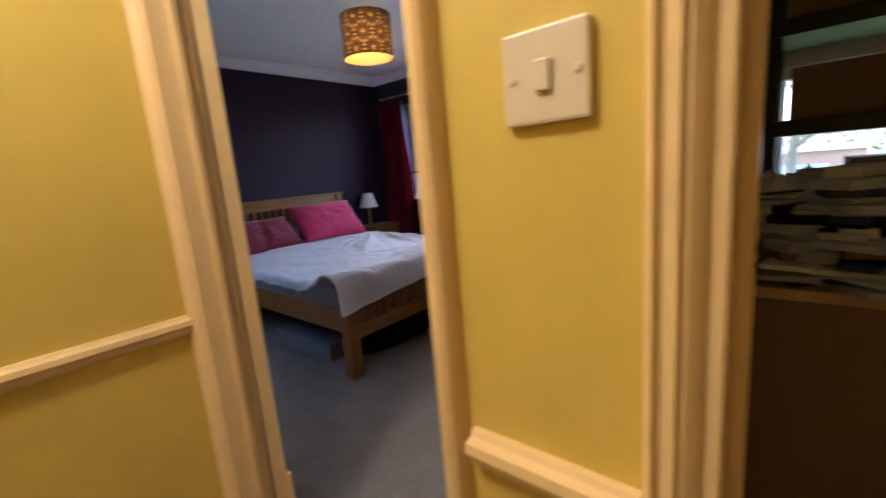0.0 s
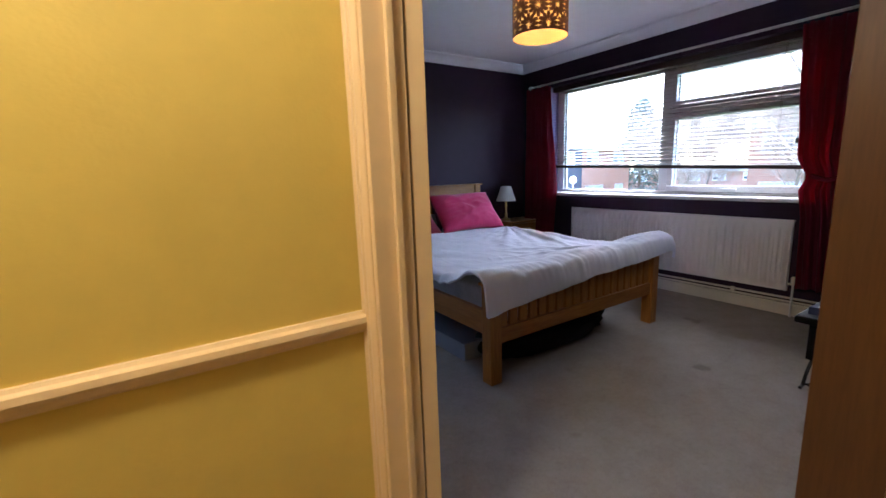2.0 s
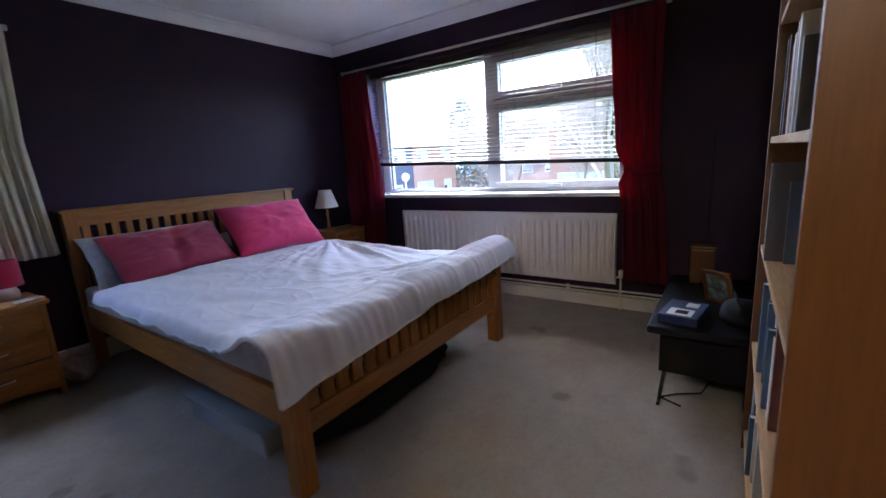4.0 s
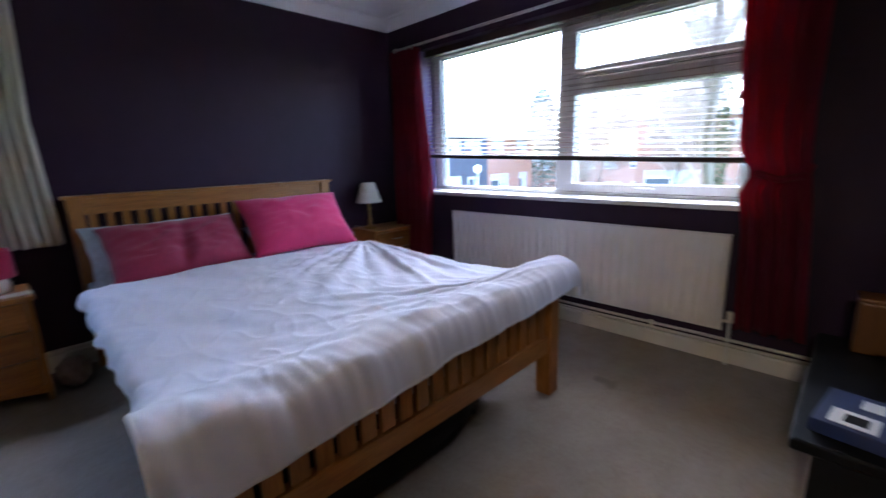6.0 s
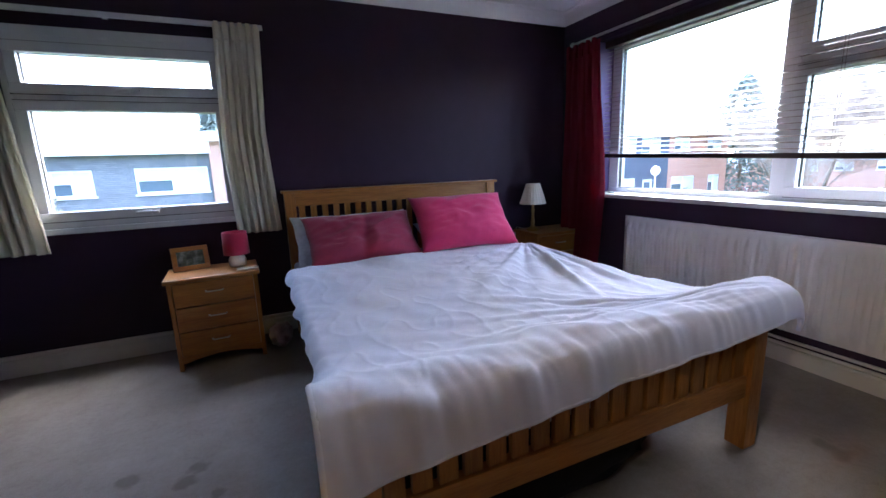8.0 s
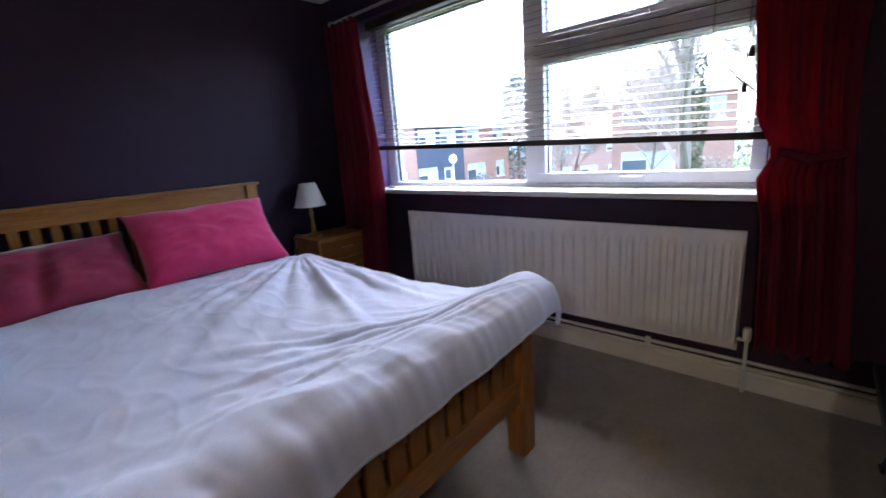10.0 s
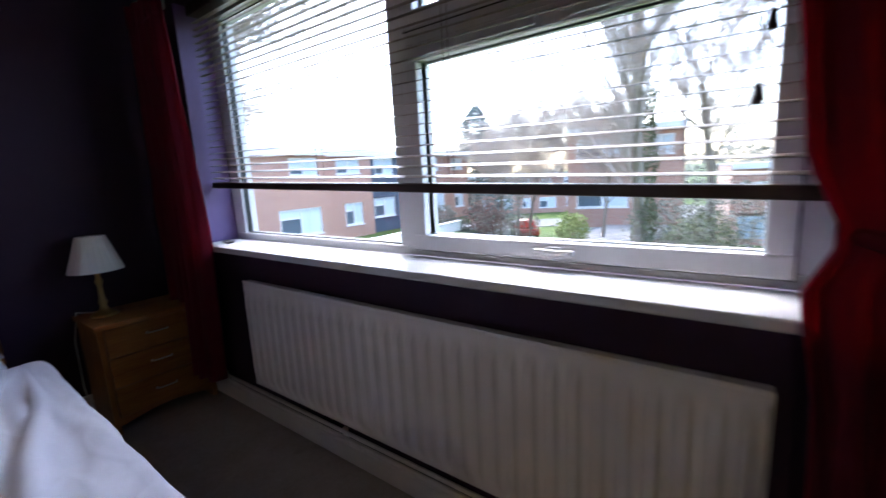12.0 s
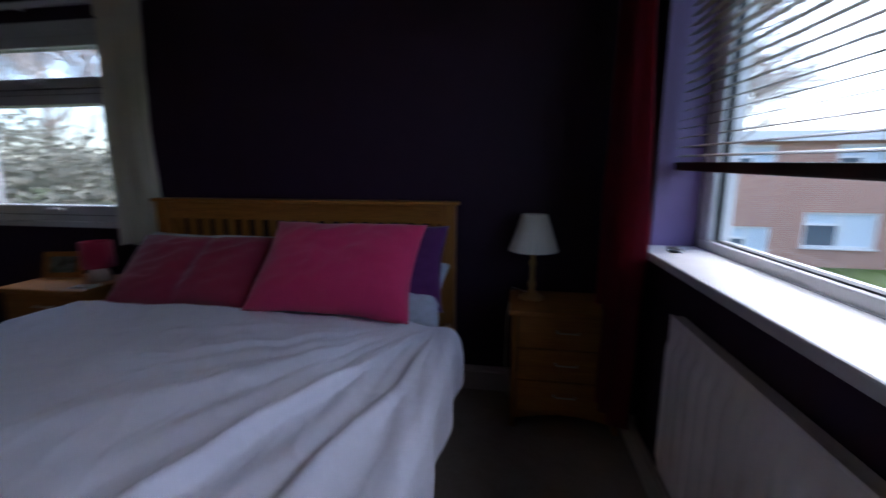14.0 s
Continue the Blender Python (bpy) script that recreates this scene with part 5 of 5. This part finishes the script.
slab("pavement_path", 9, 40, 7.4, 10.6, 0.03, PAVING, "grey path across the lawn", "pavement").rotation_euler.z = radians(-4)
gw = thing("garden_wall", (20.8, 16.6, GROUND), "low white painted garden wall by the path", "garden wall")
part("wall_course", boxes((-4.2, 4.0, 0, 0.2, -0.1, 0.45)), FASCIA, gw)
part("coping", boxes((-4.25, 4.05, -0.03, 0.23, 0.45, 0.52)), FASCIA, gw)

# the block north, seen through the small window
NSTD = [("window", 1.7, 3.0, 2.72, 3.7), ("window", 4.3, 6.8, 2.72, 3.72), ("window", 1.7, 3.2, 0.5, 1.6), ("door", 4.6, 5.5, 0.05, 2.05)]
house((-7.0, FRONT), 0, 6.9, SLATE, NSTD, height=4.9, label="house hung with grey slate tiles, with white windows")
nb = house((-0.05, FRONT - 0.3), 0, 3.0, BRICK, [("window", 1.0, 2.4, 2.72, 3.7)], height=4.9)
house((-14.2, FRONT), 0, 7.0, SLATE, NSTD, height=4.9, label="house hung with grey slate tiles, with white windows")
df = thing("deep_fascia", (-7.0, FRONT - 0.3, GROUND), "deep white boarded fascia under the flat roof", "fascia")
for k in range(3):
    part("fascia_board", boxes((-7.2, 7.0, -0.06, 0.0, 4.22 + k * 0.23, 4.44 + k * 0.23)), FASCIA, df)

# lower houses down the slope to the east
px, py = polar(19.9, 25.6)
h = house((px, py), -74, 6.0, BRICK, [("window", 0.5, 3.3, 5.5, 6.55), ("window", 0.5, 3.3, 2.65, 3.95), ("window", 0.6, 3.5, 0.15, 1.5), ("window", 4.2, 5.5, 5.5, 6.55)], height=7.0,
          label="three-storey brick house with wide white windows down the slope")
h.location.z = -3.9
for hd, ds, turn in ((2.0, 33.0, -80), (-12, 36, -85)):
    px, py = polar(hd, ds)
    h = house((px, py), turn, 6.4, BRICK, [("window", 0.5, 4.6, 3.2, 4.2), ("garage", 0.5, 4.6, 0.5, 2.2)], label="brick house with wide white windows down the slope")
    h.location.z = ground_z(px + 1, py - 3) - 0.1
fx, fy = polar(36, 55)
for k in range(4):
    h = house((fx + 5.6 * k * math.cos(radians(-58)), fy + 5.6 * k * math.sin(radians(-58))), -58, 5.6, BRICK, STD, height=4.95)
    h.location.z = ground_z(fx + 5.6 * k * 0.53, fy - 5.6 * k * 0.85) - 0.1
rd = slab("road", -50, 22, -3, 3, 0.014, ASPHALT, "asphalt road beyond the lawn", "road", -55, polar(33, 44))
rd.location.z = GROUND - 2.18


def car(place, turn, paint, label):
    """A parked car: body, cabin, windows, lights and wheels."""
    c = thing("car", (place[0], place[1], ground_z(*place) + 0.02), label, "car", "parked cars", "", turn)
    part("body", box(-2.0, 2.0, -0.82, 0.82, 0.28, 0.82, 0.14, 3), paint, c)
    cab = box(-1.25, 0.95, -0.74, 0.74, 0.80, 1.42, 0.12, 3)
    for vv in cab.verts:
        if vv.co.z > 1.1:
            vv.co.x = vv.co.x * 0.72 - 0.08
            vv.co.y *= 0.86
    part("cabin", cab, paint, c)
    part("side_window", boxes((-0.85, 0.6, -0.75, -0.70, 0.95, 1.28), (-0.85, 0.6, 0.70, 0.75, 0.95, 1.28), bevel=0.01), DARK_GLASS, c)
    for x in (-1.25, 1.25):
        for y in (-0.8, 0.66):
            w = part("wheel", boxes((x - 0.01, x + 0.01, y, y + 0.14, 0.3, 0.32)), BLACK, c)
            t = part("tyre", spin([(0.19, 0), (0.31, 0.0), (0.32, 0.05), (0.31, 0.16), (0.19, 0.16)], 20), BLACK, w)
            t.matrix_basis = pose(x, y, 0.32, -90, 0, 0)
            r = part("rim", spin([(0.19, 0.02), (0.05, 0.03), (0.05, 0.13), (0.19, 0.14)], 16), STEEL, w)
            r.matrix_basis = pose(x, y, 0.32, -90, 0, 0)
    for y in (-0.6, 0.6):
        part("headlight", box(1.93, 2.01, y - 0.15, y + 0.15, 0.58, 0.72, 0.02), FASCIA, c)
    return c


RED_PAINT = Mat("red_car_paint", (0.4, 0.03, 0.02), 0.25).m
SILVER = Mat("silver_car_paint", (0.45, 0.46, 0.48), 0.25, 0.4).m
car(polar(25.6, 36), 35, RED_PAINT, "red hatchback parked beyond the lawn")
car(polar(35.5, 41), 35, SILVER, "silver hatchback parked beyond the lawn")
car(polar(29.3, 36), 35, FASCIA, "white hatchback parked beyond the lawn")

# ---- trees ----
BARK = painted("grey_brown_bark", (0.20, 0.165, 0.13), 0.9, 12.0, 0.5, 0.3)
TWIG = Mat("bare_twigs", (0.36, 0.30, 0.26), 0.9).m
NEEDLE = Mat("blue_green_needles", (0.045, 0.075, 0.055), 0.9)
NEEDLE.colour(NEEDLE.ramp(NEEDLE.noise(1.5, 4), (0.3, (0.08, 0.105, 0.09)), (0.7, (0.15, 0.18, 0.16))))
NEEDLE = NEEDLE.m
SHRUB = Mat("dark_shrub_leaf", (0.05, 0.07, 0.03), 0.85)
SHRUB.colour(SHRUB.ramp(SHRUB.noise(2.0, 4), (0.3, (0.07, 0.075, 0.035)), (0.7, (0.13, 0.14, 0.07))))
SHRUB = SHRUB.m


def raw(name, verts, faces, mat, parent):
    me = bpy.data.meshes.new(name)
    me.from_pydata(verts, [], faces)
    me.materials.append(mat)
    ob = new(name, me)
    ob.parent = parent
    return ob


def limb(verts, faces, a, b, ra, rb, sides):
    d = (b - a).normalized()
    q = d.to_track_quat("Z", "Y")
    base = len(verts)
    for p, r in ((a, ra), (b, rb)):
        for k in range(sides):
            verts.append(tuple(p + q @ Vector((r * math.cos(2 * math.pi * k / sides), r * math.sin(2 * math.pi * k / sides), 0))))
    for k in range(sides):
        faces.append((base + k, base + (k + 1) % sides, base + sides + (k + 1) % sides, base + sides + k))


def bare_tree(place, height, seed, trunk=0.16, upright=0.5, label="leafless tree with fine bare branches", first=0.25):
    rnd = random.Random(seed)
    t = thing("bare_tree", (place[0], place[1], ground_z(*place)), label, "tree", "bare trees")
    tv, tf, cv, cf = [], [], [], []

    def grow(p, d, length, r, level):
        steps = 4 if level < 2 else 3
        cur, rr = p.copy(), r
        for s in range(steps):
            d = (d + Vector((rnd.uniform(-1, 1), rnd.uniform(-1, 1), rnd.uniform(-0.4, 0.8) * upright)) * (0.10 if level == 0 else 0.22)).normalized()
            nxt = cur + d * (length / steps)
            nr = rr * (0.86 if level == 0 else 0.74)
            if level < 2:
                limb(tv, tf, cur, nxt, rr, nr, 7 if level == 0 else 5)
            else:
                limb(cv, cf, cur, nxt, rr, nr, 3)
            cur, rr = nxt, nr
            frac = (s + 1) / steps
            if level < 5 and (level > 0 or frac > first):
                for _ in range(rnd.randint(2, 3) if level < 4 else 2):
                    side = Vector((rnd.uniform(-1, 1), rnd.uniform(-1, 1), rnd.uniform(-0.1, 0.9))).normalized()
                    nd = (d * upright + side * (1.05 - 0.4 * upright)).normalized()
                    if rr > 0.002:
                        grow(cur, nd, length * rnd.uniform(0.40, 0.62), max(0.0065, rr * 0.5), level + 1 if level else 1 + (rnd.random() < 0.3))
    grow(Vector((0, 0, -0.1)), Vector((0, 0, 1)), height * 0.8, trunk, 0)
    raw("trunk", tv, tf, BARK, t)
    raw("crown", cv, cf, TWIG, t)
    return t


def conifer(place, height, radius, seed):
    rnd = random.Random(seed)
    t = thing("conifer", (place[0], place[1], ground_z(*place)), "tall dark blue-green conifer with a ragged outline", "tree")
    tv, tf, cv, cf = [], [], [], []
    limb(tv, tf, Vector((0, 0, -0.1)), Vector((0, 0, height * 0.96)), 0.2, 0.03, 8)
    for k in range(5200):
        h = rnd.random() ** 1.2
        r = radius * (1 - h) ** 0.6 * (0.75 + 0.35 * noise.noise((h * 9, k % 7, seed))) * rnd.uniform(0.45, 1.08)
        a = rnd.uniform(0, 2 * math.pi)
        c = Vector((r * math.cos(a), r * math.sin(a), 0.5 + h * (height - 0.5) - 0.18 * r))
        out = Vector((math.cos(a), math.sin(a), -0.25))
        s = rnd.uniform(0.16, 0.34)
        up = Vector((rnd.uniform(-0.4, 0.4), rnd.uniform(-0.4, 0.4), 1)).normalized()
        sd = out.cross(up).normalized()
        b = len(cv)
        cv.extend([tuple(c - sd * s * 0.5), tuple(c + out * s), tuple(c + sd * s * 0.5), tuple(c + up * s * 0.4)])
        cf.extend([(b, b + 1, b + 3), (b + 1, b + 2, b + 3)])
    raw("trunk", tv, tf, BARK, t)
    raw("crown", cv, cf, NEEDLE, t)
    return t


def shrub(place, w, h, seed, label="rounded dark evergreen garden shrub", leaf=None, count=1100):
    rnd = random.Random(seed)
    t = thing("shrub", (place[0], place[1], ground_z(*place)), label, "shrub", "garden shrubs")
    tv, tf, cv, cf = [], [], [], []
    for k in range(5):
        limb(tv, tf, Vector((0, 0, -0.05)), Vector((rnd.uniform(-w, w) * 0.4, rnd.uniform(-w, w) * 0.4, h * 0.7)), 0.04, 0.015, 5)
    for k in range(count):
        v = Vector((rnd.gauss(0, 1), rnd.gauss(0, 1), rnd.gauss(0, 1))).normalized() * rnd.uniform(0.6, 1.0)
        f = 1 + 0.3 * noise.noise(v * 2 + Vector((seed, 0, 0)))
        c = Vector((v.x * w * f, v.y * w * f, h * 0.52 + v.z * h * 0.48 * f))
        n = Vector((rnd.uniform(-1, 1), rnd.uniform(-1, 1), rnd.uniform(-1, 1))).normalized()
        m = n.orthogonal().normalized()
        s = rnd.uniform(0.035, 0.10)
        b = len(cv)
        cv.extend([tuple(c - m * s), tuple(c + n * s * 0.6), tuple(c + m * s), tuple(c - n * s * 0.6)])
        cf.append((b, b + 1, b + 2, b + 3))
    raw("branches", tv, tf, BARK, t)
    raw("foliage", cv, cf, leaf or SHRUB, t)
    return t


conifer(polar(31.9, 38), 11.3, 5.2, 3)
bare_tree(polar(29, 34), 8.5, 4, 0.15, 0.55)
bare_tree(polar(25, 30), 7.5, 9, 0.12, 0.5)
poplar = bare_tree(polar(10, 13.5), 10.5, 21, 0.24, 0.9, "tall poplar-like bare tree with an ivy-clad trunk", 0.1)
rnd = random.Random(17)
iv, jf = [], []
for k in range(2600):
    h, a = rnd.random() ** 1.3 * 5.5, rnd.uniform(0, 2 * math.pi)
    r = (0.30 + 0.16 * noise.noise((h * 1.3, math.cos(a), math.sin(a)))) * (1.25 - 0.12 * h) * rnd.uniform(0.75, 1.15)
    c = Vector((r * math.cos(a), r * math.sin(a), h))
    n = Vector((rnd.uniform(-1, 1), rnd.uniform(-1, 1), rnd.uniform(-1, 1))).normalized()
    m, q = n.orthogonal().normalized() * rnd.uniform(0.03, 0.07), len(iv)
    iv.extend([tuple(c - m), tuple(c + n * 0.05), tuple(c + m), tuple(c - n * 0.05)])
    jf.append((q, q + 1, q + 2, q + 3))
raw("ivy", iv, jf, SHRUB, poplar)
for k, (hd, ds, ht) in enumerate(((26.5, 24, 4.6), (15.5, 21, 6.0))):
    bare_tree(polar(hd, ds), ht, 110 + k, 0.10, 0.6)
bare_tree(polar(3, 19), 9.0, 33, 0.2, 0.7)
bare_tree(polar(17, 40), 9.0, 41, 0.16, 0.6)
bare_tree(polar(74, 7.0), 7.8, 52, 0.13, 0.2, "leafless tree with low spreading branches", 0.3)
bare_tree(polar(-6, 16), 9.0, 61, 0.2, 0.6)
for k, (hd, ds) in enumerate(((141, 17), (128, 27), (155, 16))):
    bare_tree(polar(hd, ds), 8.0 + k * 0.4, 70 + k, 0.15, 0.5)
conifer(polar(97, 36), 9.5, 2.2, 8)
for k, (hd, ds, w, h2) in enumerate(((4, 17, 1.3, 2.0), (140, 15, 1.8, 2.4), (147, 16, 1.6, 2.2), (134, 17, 1.7, 2.0))):
    shrub(polar(hd, ds), w, h2, k)

REDBROWN = painted("red_brown_winter_leaf", (0.085, 0.05, 0.04), 0.9, 9.0, 0.2, 0.4)
YELLOW_GREEN = painted("yellow_green_leaf", (0.16, 0.19, 0.05), 0.8, 9.0, 0.2, 0.35)
shrub(polar(31.0, 26.0), 1.35, 2.3, 81, "rounded dark red-brown shrub on the lawn", REDBROWN, 1500)
shrub(polar(19.2, 20.0), 0.8, 1.7, 82, "yellow-green evergreen shrub by the path", YELLOW_GREEN, 1500)

# street lamp by the path
lp = thing("street_lamp", (*polar(41.5, 19.5), GROUND), "white globe street lamp by the terrace path", "street lamp")
part("post", tube([(0, 0, 0), (0, 0, 0.9), (0, 0, 2.6)], [0.06, 0.045, 0.035], 10), FASCIA, lp)
part("globe", spin([(0.05, 2.6), (0.16, 2.68), (0.2, 2.82), (0.15, 2.96), (0.04, 3.02)], 20), FASCIA, lp, "", True)

# overgrown winter hedge to the north-west and scrub on the slope
HEDGE = Mat("brown_winter_hedge", (0.12, 0.10, 0.07), 0.9)
HEDGE.colour(HEDGE.ramp(HEDGE.noise(3.0, 4), (0.3, (0.11, 0.105, 0.08)), (0.7, (0.22, 0.215, 0.17))))
HEDGE = HEDGE.m
for k in range(9):
    shrub(polar(124 + k * 5, 14.5 + (k % 3)), 2.0, 4.3 + 0.5 * ((k * 5) % 3), 40 + k, "tall overgrown winter hedge", HEDGE, 5000)
for k, (hd, ds, w, h2) in enumerate(((8, 20, 1.8, 3.2), (5.5, 24, 2.2, 3.6), (0, 18, 2.0, 3.4), (26, 34, 1.6, 2.4), (37, 30, 1.2, 1.9), (30, 33, 1.5, 2.2))):
    shrub(polar(hd, ds), w, h2, 60 + k, "leafless brown garden shrub", HEDGE, 1600)

# far woodland that closes the view
rnd = random.Random(91)
wv, wf = [], []
for k in range(15000):
    hd, ds = rnd.uniform(-30, 62), rnd.uniform(72, 92)
    x, y = polar(hd, ds)
    top = (7.5 if hd < 14 else 4.5) + 3.0 * noise.noise((hd * 0.25, 0, 3)) + 2.0 * noise.noise((hd * 1.1, 0, 7))
    c = Vector((x, y, ground_z(x, y) + rnd.random() ** 0.8 * top))
    n = Vector((rnd.uniform(-1, 1), rnd.uniform(-1, 1), rnd.uniform(-0.6, 1))).normalized()
    m = n.orthogonal().normalized()
    s = rnd.uniform(0.15, 0.5)
    q = len(wv)
    wv.extend([tuple(c - m * s), tuple(c + n * s * 0.6), tuple(c + m * s), tuple(c - n * s * 0.6)])
    wf.append((q, q + 1, q + 2, q + 3))
woods = raw("far_woods", wv, wf, HEDGE, None)
tagged(woods, "far bare winter woodland behind the houses", "woods", "", "stuff")
